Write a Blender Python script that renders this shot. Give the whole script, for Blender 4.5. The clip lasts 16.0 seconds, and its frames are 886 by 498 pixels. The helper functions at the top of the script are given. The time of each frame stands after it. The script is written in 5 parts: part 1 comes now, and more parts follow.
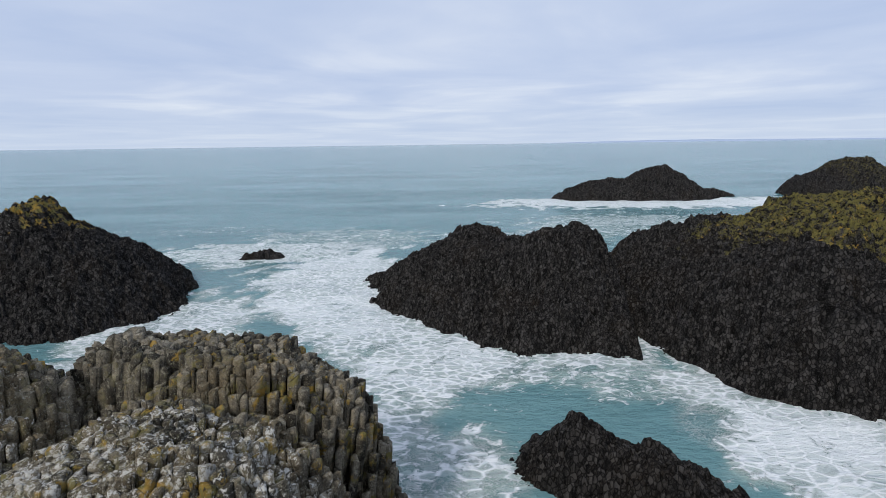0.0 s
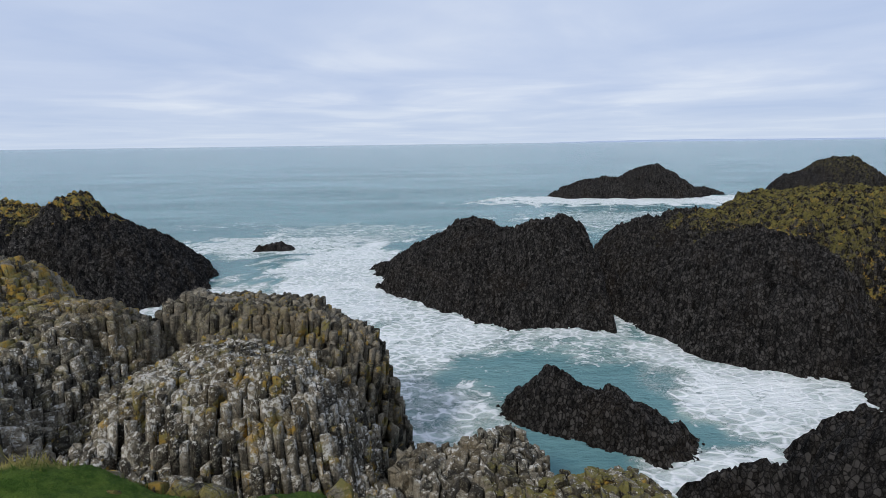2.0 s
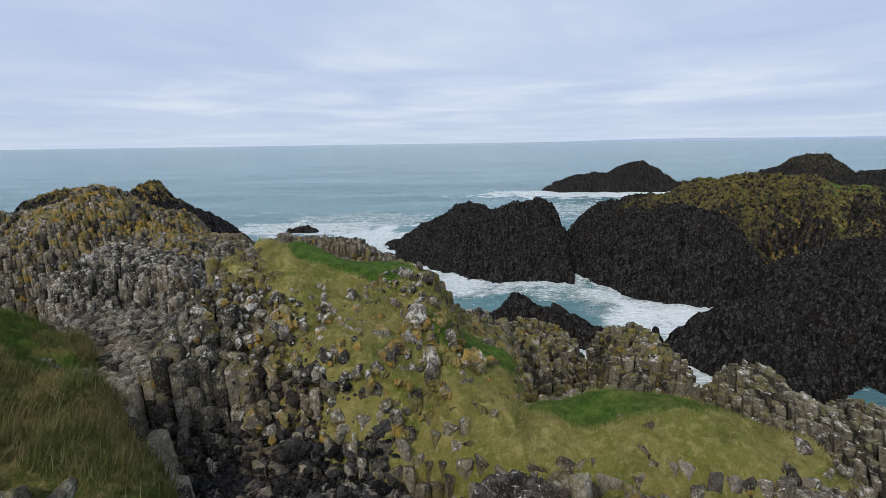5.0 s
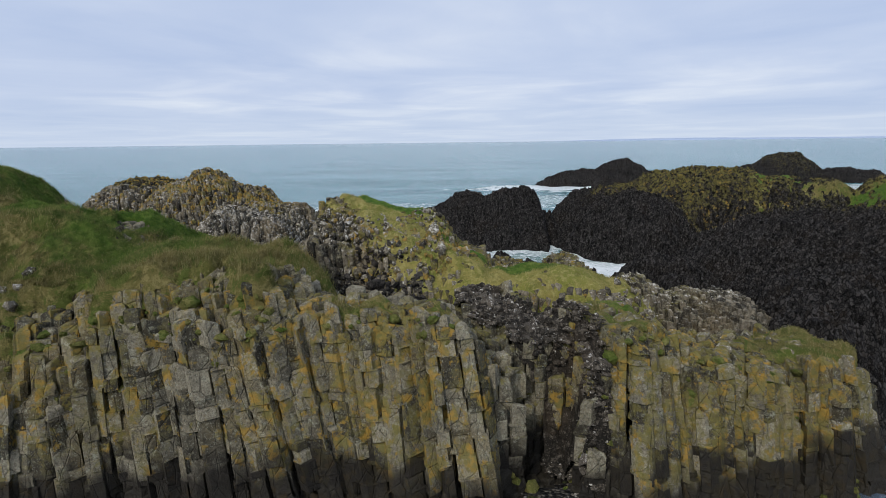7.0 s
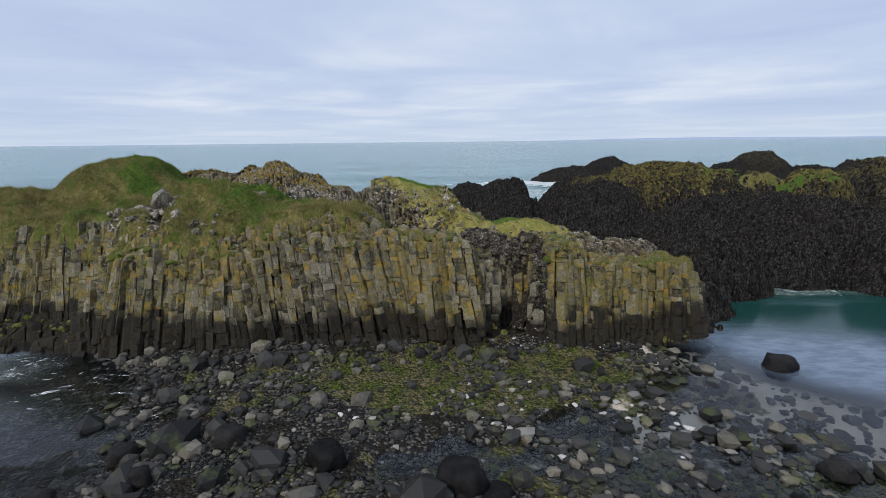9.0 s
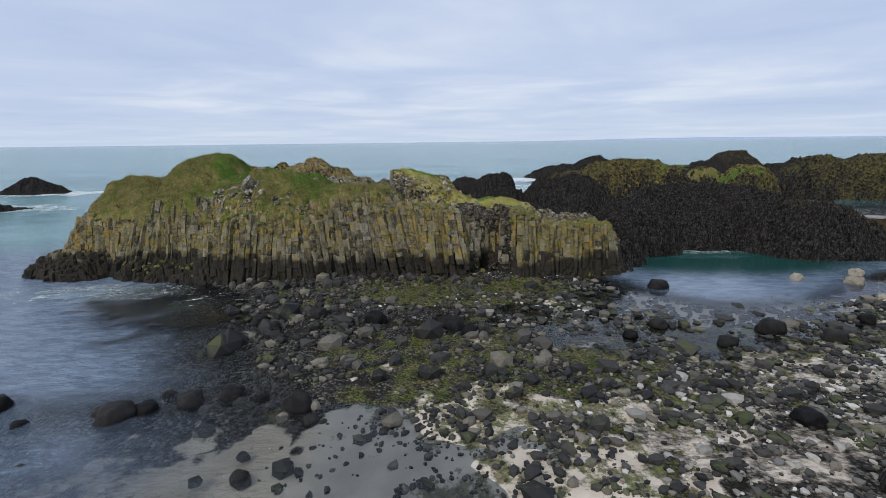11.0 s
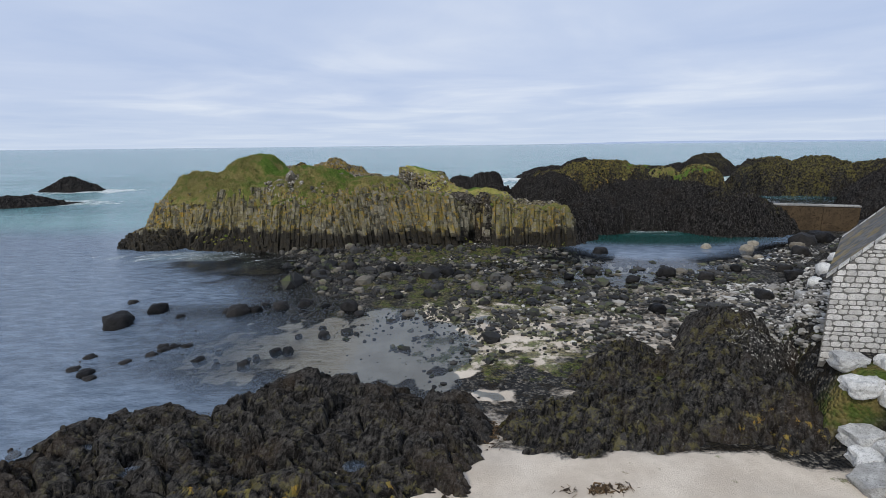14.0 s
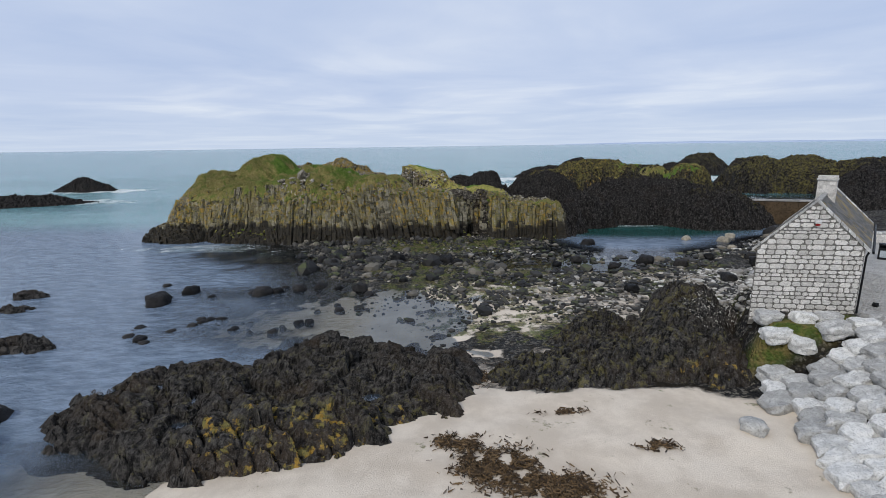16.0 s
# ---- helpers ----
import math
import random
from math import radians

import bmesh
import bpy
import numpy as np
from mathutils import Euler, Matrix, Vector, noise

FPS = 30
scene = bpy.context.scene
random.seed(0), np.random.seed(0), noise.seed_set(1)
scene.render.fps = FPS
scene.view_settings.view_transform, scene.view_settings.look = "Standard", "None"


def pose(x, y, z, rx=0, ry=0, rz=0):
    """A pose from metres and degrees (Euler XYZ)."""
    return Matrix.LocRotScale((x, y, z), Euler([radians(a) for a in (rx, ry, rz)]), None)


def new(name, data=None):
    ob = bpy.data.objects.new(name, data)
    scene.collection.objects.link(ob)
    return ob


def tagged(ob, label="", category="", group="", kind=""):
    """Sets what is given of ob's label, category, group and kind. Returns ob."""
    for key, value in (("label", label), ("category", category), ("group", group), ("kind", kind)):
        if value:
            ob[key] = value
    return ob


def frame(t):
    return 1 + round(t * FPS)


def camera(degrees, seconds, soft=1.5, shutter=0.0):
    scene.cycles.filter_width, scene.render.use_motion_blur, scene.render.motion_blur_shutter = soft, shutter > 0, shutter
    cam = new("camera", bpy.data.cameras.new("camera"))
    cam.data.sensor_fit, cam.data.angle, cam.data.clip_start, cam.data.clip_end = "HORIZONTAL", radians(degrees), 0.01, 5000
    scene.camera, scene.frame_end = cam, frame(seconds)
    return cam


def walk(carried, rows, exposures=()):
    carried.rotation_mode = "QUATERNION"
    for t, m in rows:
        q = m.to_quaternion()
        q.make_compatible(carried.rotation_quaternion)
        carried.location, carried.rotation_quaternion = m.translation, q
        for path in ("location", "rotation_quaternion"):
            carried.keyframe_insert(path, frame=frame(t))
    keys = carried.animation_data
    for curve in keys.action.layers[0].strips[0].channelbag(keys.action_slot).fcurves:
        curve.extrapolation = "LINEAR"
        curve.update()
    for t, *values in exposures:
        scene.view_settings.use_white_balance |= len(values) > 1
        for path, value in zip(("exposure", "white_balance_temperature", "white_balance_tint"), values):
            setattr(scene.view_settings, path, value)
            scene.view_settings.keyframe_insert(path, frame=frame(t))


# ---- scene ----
cam = camera(86.0, 16.0, soft=0.25)
METRES, EYE, TILT, LEAN, TURN = 75.0, 12.7, -12.55, 0.75, 0.0
ROWS = [
    (0.0, 0.0, 0.0, 0.0, 0.0, 0.0, 0.0),
    (0.5, 0.0002, -0.0108, -0.002, -0.0, -0.03, -0.07),
    (1.0, 0.0007, -0.0239, -0.0055, 0.03, -0.04, -0.06),
    (1.5, 0.0011, -0.0374, -0.0087, 0.05, -0.01, -0.05),
    (2.0, 0.0017, -0.0537, -0.0114, 0.07, -0.05, -0.03),
    (2.5, 0.0029, -0.0689, -0.0153, 0.13, -0.1, 0.03),
    (3.0, 0.0039, -0.0868, -0.0194, 0.2, -0.06, 0.07),
    (3.5, 0.0046, -0.1059, -0.0248, 0.27, -0.03, 0.02),
    (4.0, 0.0055, -0.1317, -0.0306, 0.39, -0.04, 0.0),
    (6.5, 0.0073, -0.3064, -0.0705, 0.71, -0.24, -0.16),
    (7.0, 0.0059, -0.3474, -0.0806, 0.68, -0.24, -0.23),
    (7.5, 0.0025, -0.3862, -0.0884, 0.71, -0.23, -0.27),
    (8.0, -0.0017, -0.4298, -0.0974, 0.73, -0.26, -0.29),
    (8.5, -0.0023, -0.4732, -0.108, 0.78, -0.27, -0.3),
    (9.0, -0.0011, -0.5239, -0.1198, 0.77, -0.32, -0.32),
    (11.5, 0.0074, -0.7665, -0.1713, 1.08, -0.26, -0.31),
    (12.0, 0.0087, -0.8073, -0.1795, 1.02, -0.19, -0.33),
    (12.5, 0.0099, -0.8393, -0.1855, 0.96, -0.19, -0.36),
    (13.0, 0.011, -0.8675, -0.1921, 0.91, -0.11, -0.33),
    (13.5, 0.0115, -0.8897, -0.1984, 0.89, 0.02, -0.34),
    (14.0, 0.0117, -0.9103, -0.2041, 0.89, 0.08, -0.32),
    (14.5, 0.0116, -0.9276, -0.2088, 0.93, 0.14, -0.3),
    (15.0, 0.0113, -0.9449, -0.2125, 0.94, 0.2, -0.29),
    (15.5, 0.0122, -0.9597, -0.2167, 0.97, 0.23, -0.24),
    (16.0, 0.0141, -0.9745, -0.2194, 1.02, 0.19, -0.19),
]
walk(cam, [(t, pose(0, 0, EYE, TILT, LEAN, TURN) @ pose(METRES * x, METRES * y, METRES * z, 90 + pitch, roll, yaw)) for t, x, y, z, yaw, pitch, roll in ROWS])

# world: a high grey-blue cloud sheet with thin streaks, over a Nishita sky
SUN_EL, SUN_AZ = 42.0, 215.0
world = bpy.data.worlds.new("overcast_sky")
scene.world = world
world.use_nodes = True
wt = world.node_tree
wt.nodes.clear()


def wn(kind, **kw):
    n = wt.nodes.new(kind)
    for k, v in kw.items():
        n.inputs[k].default_value = v
    return n


def wmath(op, a, b=None):
    n = wt.nodes.new("ShaderNodeMath")
    n.operation = op
    for i, v in enumerate((a, b)):
        if v is None:
            continue
        if isinstance(v, (int, float)):
            n.inputs[i].default_value = v
        else:
            wt.links.new(v, n.inputs[i])
    return n.outputs[0]


sky = wt.nodes.new("ShaderNodeTexSky")
sky.sky_type, sky.sun_disc = "NISHITA", False
sky.sun_elevation, sky.sun_rotation = radians(SUN_EL), radians(SUN_AZ)
sky_bg = wn("ShaderNodeBackground", Strength=0.05)
wt.links.new(sky.outputs[0], sky_bg.inputs[0])
tc = wt.nodes.new("ShaderNodeTexCoord")
sp = wt.nodes.new("ShaderNodeSeparateXYZ")
wt.links.new(tc.outputs["Generated"], sp.inputs[0])
lift = wmath("ADD", wmath("MAXIMUM", sp.outputs[2], 0.0), 0.045)
cb = wt.nodes.new("ShaderNodeCombineXYZ")
wt.links.new(wmath("DIVIDE", sp.outputs[0], lift), cb.inputs[0])
wt.links.new(wmath("MULTIPLY", wmath("DIVIDE", sp.outputs[1], lift), 1.0), cb.inputs[1])
cloud_a = wn("ShaderNodeTexNoise", Scale=0.42, Detail=7.0, Roughness=0.52, Distortion=0.5)
cloud_b = wn("ShaderNodeTexNoise", Scale=0.16, Detail=4.0, Roughness=0.55, Distortion=0.3)
for c in (cloud_a, cloud_b):
    wt.links.new(cb.outputs[0], c.inputs["Vector"])
mixv = wmath("ADD", wmath("MULTIPLY", cloud_a.outputs[0], 0.5), wmath("MULTIPLY", cloud_b.outputs[0], 0.5))
ramp = wt.nodes.new("ShaderNodeValToRGB")
wt.links.new(mixv, ramp.inputs[0])
cr = ramp.color_ramp
cr.elements[0].position, cr.elements[0].color = 0.34, (0.43, 0.54, 0.78, 1)
cr.elements[1].position, cr.elements[1].color = 0.70, (0.90, 0.94, 0.99, 1)
e = cr.elements.new(0.5)
e.color = (0.57, 0.66, 0.85, 1)
low = wt.nodes.new("ShaderNodeMapRange")
wt.links.new(sp.outputs[2], low.inputs[0])
low.inputs[1].default_value, low.inputs[2].default_value = 0.0, 0.09
low.inputs[3].default_value, low.inputs[4].default_value = 0.75, 0.0
hz = wt.nodes.new("ShaderNodeMix")
hz.data_type = "RGBA"
wt.links.new(low.outputs[0], hz.inputs[0])
wt.links.new(ramp.outputs[0], hz.inputs[6])
hz.inputs[7].default_value = (0.60, 0.70, 0.86, 1)
cloud_bg = wn("ShaderNodeBackground", Strength=1.05)
wt.links.new(hz.outputs[2], cloud_bg.inputs[0])
wmix = wn("ShaderNodeMixShader", Fac=0.9)
wt.links.new(sky_bg.outputs[0], wmix.inputs[1])
wt.links.new(cloud_bg.outputs[0], wmix.inputs[2])
wout = wt.nodes.new("ShaderNodeOutputWorld")
wt.links.new(wmix.outputs[0], wout.inputs[0])

sun = bpy.data.lights.new("sun", "SUN")
sun.energy, sun.angle, sun.color = 1.9, radians(11), (1.0, 0.95, 0.86)
sun_ob = new("sun", sun)
sun_ob.matrix_world = pose(0, 0, 60, 90 - SUN_EL, 0, 180 - SUN_AZ + 180)
sun_ob.rotation_euler = (radians(90 - SUN_EL), 0, radians(-35))

# ---- materials ----


class Nodes:
    """A short way to write a node material."""

    def __init__(self, name):
        self.m = bpy.data.materials.new(name)
        self.m.use_nodes = True
        self.t = self.m.node_tree
        self.b = self.t.nodes["Principled BSDF"]
        self.pos = self.t.nodes.new("ShaderNodeNewGeometry").outputs["Position"]

    def put(self, socket, v):
        if isinstance(v, (int, float)):
            socket.default_value = v
        elif isinstance(v, tuple):
            socket.default_value = (*v, 1.0) if len(v) == 3 and len(socket.default_value) == 4 else v
        else:
            self.t.links.new(v, socket)

    def math(self, op, a, b=0.0):
        n = self.t.nodes.new("ShaderNodeMath")
        n.operation = op
        self.put(n.inputs[0], a)
        self.put(n.inputs[1], b)
        return n.outputs[0]

    def noise(self, scale, detail=4.0, rough=0.6, stretch=None, kind="fac", distort=0.0):
        n = self.t.nodes.new("ShaderNodeTexNoise")
        n.inputs["Scale"].default_value = scale
        n.inputs["Detail"].default_value = detail
        n.inputs["Roughness"].default_value = rough
        n.inputs["Distortion"].default_value = distort
        self.t.links.new(self.vec(stretch), n.inputs["Vector"])
        return n.outputs[0 if kind == "fac" else 1]

    def vec(self, stretch):
        if stretch is None:
            return self.pos
        n = self.t.nodes.new("ShaderNodeVectorMath")
        n.operation = "MULTIPLY"
        self.t.links.new(self.pos, n.inputs[0])
        n.inputs[1].default_value = stretch
        return n.outputs[0]

    def cells(self, scale, feature="F1", out="Distance", stretch=None):
        n = self.t.nodes.new("ShaderNodeTexVoronoi")
        n.feature = feature
        n.inputs["Scale"].default_value = scale
        self.t.links.new(self.vec(stretch), n.inputs["Vector"])
        return n.outputs[out]

    def step(self, v, lo, hi, a=0.0, b=1.0):
        n = self.t.nodes.new("ShaderNodeMapRange")
        n.interpolation_type = "SMOOTHSTEP"
        self.put(n.inputs[0], v)
        for i, k in enumerate((lo, hi, a, b)):
            n.inputs[i + 1].default_value = k
        return n.outputs[0]

    def mix(self, f, a, b):
        n = self.t.nodes.new("ShaderNodeMix")
        n.data_type = "RGBA"
        self.put(n.inputs[0], f)
        self.put(n.inputs[6], a)
        self.put(n.inputs[7], b)
        return n.outputs[2]

    def attr(self, name):
        n = self.t.nodes.new("ShaderNodeAttribute")
        n.attribute_name = name
        return n.outputs["Fac"]

    def height(self):
        n = self.t.nodes.new("ShaderNodeSeparateXYZ")
        self.t.links.new(self.pos, n.inputs[0])
        return n.outputs[2]

    def up(self):
        g = self.t.nodes.new("ShaderNodeNewGeometry")
        n = self.t.nodes.new("ShaderNodeSeparateXYZ")
        self.t.links.new(g.outputs["Normal"], n.inputs[0])
        return n.outputs[2]

    def end(self, colour, rough, bump=None, dist=0.02, strength=0.8, spec=0.35):
        self.put(self.b.inputs["Base Color"], colour)
        self.put(self.b.inputs["Roughness"], rough)
        self.b.inputs["Specular IOR Level"].default_value = spec
        if bump is not None:
            n = self.t.nodes.new("ShaderNodeBump")
            n.inputs["Distance"].default_value = dist
            n.inputs["Strength"].default_value = strength
            self.t.links.new(bump, n.inputs["Height"])
            self.t.links.new(n.outputs[0], self.b.inputs["Normal"])
        return self.m


def rock_material(name, dark, light, warm, tide, tide_black=(0.010, 0.0095, 0.009), tide_brown=(0.036, 0.031, 0.026), heads=0.0):
    """Weathered basalt: grain, stains, pale and golden lichen crusts, and the black band of the tide zone."""
    n = Nodes(name)
    fine, big, mid = n.noise(9.0, 6.0, 0.7), n.noise(0.35, 4.0), n.noise(2.2, 5.0, 0.65)
    rnd = n.attr("rnd")
    c = n.mix(n.step(n.math("ADD", n.math("MULTIPLY", mid, 0.6), n.math("MULTIPLY", rnd, 0.4)), 0.3, 0.75), dark, light)
    c = n.mix(n.math("MULTIPLY", n.step(big, 0.48, 0.7), 0.65), c, warm)
    c = n.mix(n.step(fine, 0.42, 0.68, 0.0, 0.65), c, dark)
    c = n.mix(n.step(n.noise(3.3, 7.0, 0.75), 0.52, 0.66, 0.0, 0.5), c, tuple(min(k * 1.7, 0.5) for k in light))
    c = n.mix(n.step(n.noise(26.0, 4.0, 0.75), 0.50, 0.60, 0.0, 0.45), c, tuple(k * 0.6 for k in dark))
    c = n.mix(n.step(n.noise(21.0, 4.0, 0.75, (1, 1, 0.7)), 0.56, 0.66, 0.0, 0.45), c, tuple(min(k * 1.9, 0.5) for k in light))
    crack = n.cells(2.4, "DISTANCE_TO_EDGE", stretch=(1, 1, 0.45))
    c = n.mix(n.math("MULTIPLY", n.step(crack, 0.006, 0.034, 0.6, 0.0), n.step(n.noise(0.9, 4.0), 0.48, 0.62)), c, tuple(k * 0.5 for k in dark))
    if heads:
        tint = n.t.nodes.new("ShaderNodeSeparateColor")
        n.t.links.new(n.cells(heads, out="Color", stretch=(1, 1, 0.6)), tint.inputs[0])
        c = n.mix(n.step(tint.outputs[0], 0.45, 1.0, 0.0, 0.6), c, tuple(k * 1.9 for k in light))
        c = n.mix(n.step(n.cells(heads, "DISTANCE_TO_EDGE", stretch=(1, 1, 0.6)), 0.02, 0.16, 0.75, 0.0), c, tuple(k * 0.5 for k in dark))
    up = n.up()
    # pale crusts sit on what faces the sky, golden ones in clumps
    pale = n.math("MULTIPLY", n.step(n.math("ADD", n.noise(8.0, 8.0, 0.74), n.math("ADD", n.math("MULTIPLY", n.attr("white"), 0.115), n.math("MULTIPLY", rnd, 0.08))), 0.675, 0.71),
                  n.step(up, -0.1, 0.55))
    pale = n.math("MULTIPLY", pale, n.step(n.attr("white"), 0.02, 0.35))
    c = n.mix(pale, c, n.mix(fine, (0.36, 0.34, 0.30), (0.72, 0.70, 0.64)))
    gold = n.step(n.math("ADD", n.noise(1.7, 6.0, 0.7), n.math("MULTIPLY", n.attr("gold"), 0.15)), 0.60, 0.68)
    gold = n.math("MULTIPLY", gold, n.step(n.attr("gold"), 0.02, 0.3))
    c = n.mix(n.math("MULTIPLY", gold, 0.85), c, n.mix(n.step(n.noise(3.1), 0.42, 0.62), (0.19, 0.165, 0.055), (0.36, 0.22, 0.04)))
    moss = n.math("MULTIPLY", n.step(n.math("ADD", n.noise(2.2, 7.0, 0.75), n.math("MULTIPLY", n.attr("moss"), 0.12)), 0.56, 0.64), n.math("MULTIPLY", n.attr("moss"), n.step(up, -0.2, 0.5)))
    c = n.mix(moss, c, n.mix(n.noise(6.0), (0.036, 0.036, 0.013), (0.25, 0.215, 0.06)))
    wet = n.step(n.math("ADD", n.height(), n.math("ADD", n.math("ADD", n.math("MULTIPLY", n.noise(0.8, 4.0), 1.2), n.math("MULTIPLY", n.noise(0.2, 3.0), 2.2)), n.math("MULTIPLY", rnd, 0.8))), tide + 1.6, tide + 2.5, 1.0, 0.0)
    c = n.mix(n.math("MULTIPLY", wet, 0.93), c, n.mix(mid, tide_black, tide_brown))
    bump = n.math("ADD", n.math("MULTIPLY", fine, 0.5), n.math("ADD", mid, n.math("ADD", n.math("MULTIPLY", n.noise(30.0, 3.0), 0.25), n.step(crack, 0.0, 0.05, 0.0, 0.25))))
    return n.end(c, n.step(wet, 0, 1, 0.9, 0.55), bump, 0.11, 1.0, 0.10)


M_BROWN = rock_material("brown_basalt", (0.050, 0.045, 0.033), (0.335, 0.30, 0.22), (0.27, 0.21, 0.10), 2.35)
M_GREY = rock_material("grey_lichened_basalt", (0.036, 0.032, 0.026), (0.31, 0.27, 0.205), (0.24, 0.185, 0.11), 0.6)
M_BLACK = rock_material("black_basalt", (0.0025, 0.0024, 0.0024), (0.050, 0.046, 0.043), (0.032, 0.024, 0.017), -0.6, (0.004, 0.0039, 0.0038), (0.020, 0.016, 0.013), 6.0)
M_SCREE = rock_material("brown_scree", (0.020, 0.018, 0.015), (0.15, 0.13, 0.105), (0.10, 0.075, 0.05), -3.0)
M_SLAB = rock_material("dark_shore_rock", (0.005, 0.005, 0.005), (0.085, 0.079, 0.073), (0.062, 0.046, 0.033), -0.6)


def stone_material(name, a, b, rough=0.85, scale=3.0):
    n = Nodes(name)
    rnd = n.t.nodes.new("ShaderNodeObjectInfo").outputs["Random"]
    v = n.math("ADD", n.math("MULTIPLY", n.noise(scale, 6.0, 0.7), 0.7), n.math("MULTIPLY", rnd, 0.3))
    c = n.mix(n.step(v, 0.3, 0.72), a, b)
    c = n.mix(n.step(n.noise(scale * 7, 4.0, 0.7), 0.52, 0.64, 0.0, 0.6), c, tuple(k * 0.35 for k in a))
    c = n.mix(n.step(n.noise(scale * 2.6, 6.0, 0.75), 0.54, 0.66, 0.0, 0.5), c, tuple(k * 0.45 for k in a))
    return n.end(c, rough, n.math("ADD", n.noise(scale * 2.5, 6.0, 0.7), n.noise(scale * 12, 3.0)), 0.04, 1.0, 0.12)


M_LIME = stone_material("pale_limestone", (0.34, 0.335, 0.32), (0.78, 0.77, 0.74))
M_WALL = stone_material("white_rubble_stone", (0.56, 0.54, 0.51), (0.84, 0.81, 0.77), 0.9, 4.0)
M_MORTAR = stone_material("grey_mortar", (0.13, 0.125, 0.115), (0.25, 0.24, 0.22), 0.95, 6.0)
M_CONC = stone_material("grey_concrete", (0.24, 0.235, 0.22), (0.36, 0.35, 0.33), 0.9, 0.8)
M_RUST = stone_material("rust_stained_concrete", (0.03, 0.024, 0.017), (0.10, 0.07, 0.042), 0.9, 0.6)
M_BOULDER = stone_material("dark_wet_boulder", (0.007, 0.007, 0.0075), (0.032, 0.030, 0.029), 0.5, 2.0)
M_TAN = stone_material("tan_boulder", (0.16, 0.14, 0.11), (0.38, 0.34, 0.27), 0.85, 2.0)
M_BLACKPAINT = stone_material("black_paint", (0.012, 0.012, 0.013), (0.02, 0.02, 0.022), 0.4, 8.0)
M_PAPER = stone_material("pale_printed_panel", (0.45, 0.5, 0.55), (0.62, 0.66, 0.68), 0.6, 9.0)
M_WHITE = stone_material("white_plastic", (0.7, 0.7, 0.7), (0.8, 0.8, 0.8), 0.45, 5.0)
M_RED = stone_material("red_plastic", (0.35, 0.03, 0.03), (0.42, 0.05, 0.04), 0.45, 5.0)


def slate_material():
    n = Nodes("lichened_slate")
    c = n.mix(n.step(n.math("ADD", n.math("MULTIPLY", n.noise(3.0, 5.0), 0.6), n.math("MULTIPLY", n.attr("rnd"), 0.4)), 0.3, 0.7),
              (0.075, 0.072, 0.068), (0.16, 0.155, 0.145))
    c = n.mix(n.step(n.noise(0.8, 6.0, 0.7), 0.5, 0.62, 0.0, 0.75), c, (0.30, 0.21, 0.055))
    return n.end(c, 0.8, n.noise(20.0), 0.01, 0.6)


M_SLATE = slate_material()


def grass_material(name, blade=False, straw=(0.22, 0.185, 0.066), bleached=(0.33, 0.275, 0.11), dark=1.0, olive=(0.13, 0.132, 0.034)):
    """Wind-cropped turf: vivid where it is lush, else straw and olive, the shade between tussocks painted as dark
    flecks.
    """
    n = Nodes(name)
    mid, fine, tuft = n.noise(1.1, 5.0, 0.65), n.noise(24.0, 5.0, 0.75), n.noise(4.5, 6.0, 0.7)
    f = n.step(n.math("ADD", n.math("MULTIPLY", n.attr("lush"), 0.62), n.math("MULTIPLY", mid, 0.45)), 0.34, 0.62)
    dry = n.mix(n.step(n.noise(0.6, 6.0, 0.72), 0.42, 0.60), straw, olive)
    dry = n.mix(n.step(tuft, 0.50, 0.60, 0.0, 0.75), dry, bleached)
    dry = n.mix(n.step(n.noise(1.9, 7.0, 0.78), 0.51, 0.62, 0.0, 0.6 * dark), dry, (0.07, 0.07, 0.022))
    dry = n.mix(n.step(n.noise(0.85, 7.0, 0.72, distort=0.6), 0.50, 0.57, 0.0, 0.8 * dark), dry, n.mix(tuft, (0.05, 0.085, 0.014), (0.16, 0.20, 0.04)))
    dry = n.mix(n.step(n.noise(1.4, 7.0, 0.74, distort=0.4), 0.57, 0.64, 0.0, 0.8), dry, bleached)
    green = n.mix(n.step(tuft, 0.40, 0.62), (0.058, 0.118, 0.017), (0.125, 0.20, 0.032))
    green = n.mix(n.step(n.noise(2.4, 6.0, 0.7), 0.56, 0.68, 0.0, 0.5), green, (0.21, 0.23, 0.05))
    c = n.mix(f, dry, green)
    c = n.mix(n.step(fine, 0.54, 0.64, 0.0, 0.5 * dark), c, (0.04, 0.045, 0.012))
    c = n.mix(n.step(fine, 0.30, 0.44, 0.4, 0.0), c, n.mix(f, tuple(k * 1.2 for k in bleached), (0.19, 0.29, 0.05)))
    if blade:
        c = n.mix(n.math("MULTIPLY", n.step(n.attr("rnd"), 0.6, 1.0, 0.0, 0.6), n.math("SUBTRACT", 1.0, n.math("MULTIPLY", f, 0.8))), c, (0.46, 0.39, 0.19))
    return n.end(c, 0.9, n.math("ADD", n.math("MULTIPLY", tuft, 1.2), fine), 0.12, 1.0, 0.12)


M_TURF = grass_material("rough_turf")
M_BLADE = grass_material("grass_blades", True)
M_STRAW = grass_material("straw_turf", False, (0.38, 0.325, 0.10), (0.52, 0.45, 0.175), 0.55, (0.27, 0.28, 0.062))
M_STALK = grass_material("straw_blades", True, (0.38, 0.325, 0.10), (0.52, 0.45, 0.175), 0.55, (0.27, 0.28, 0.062))


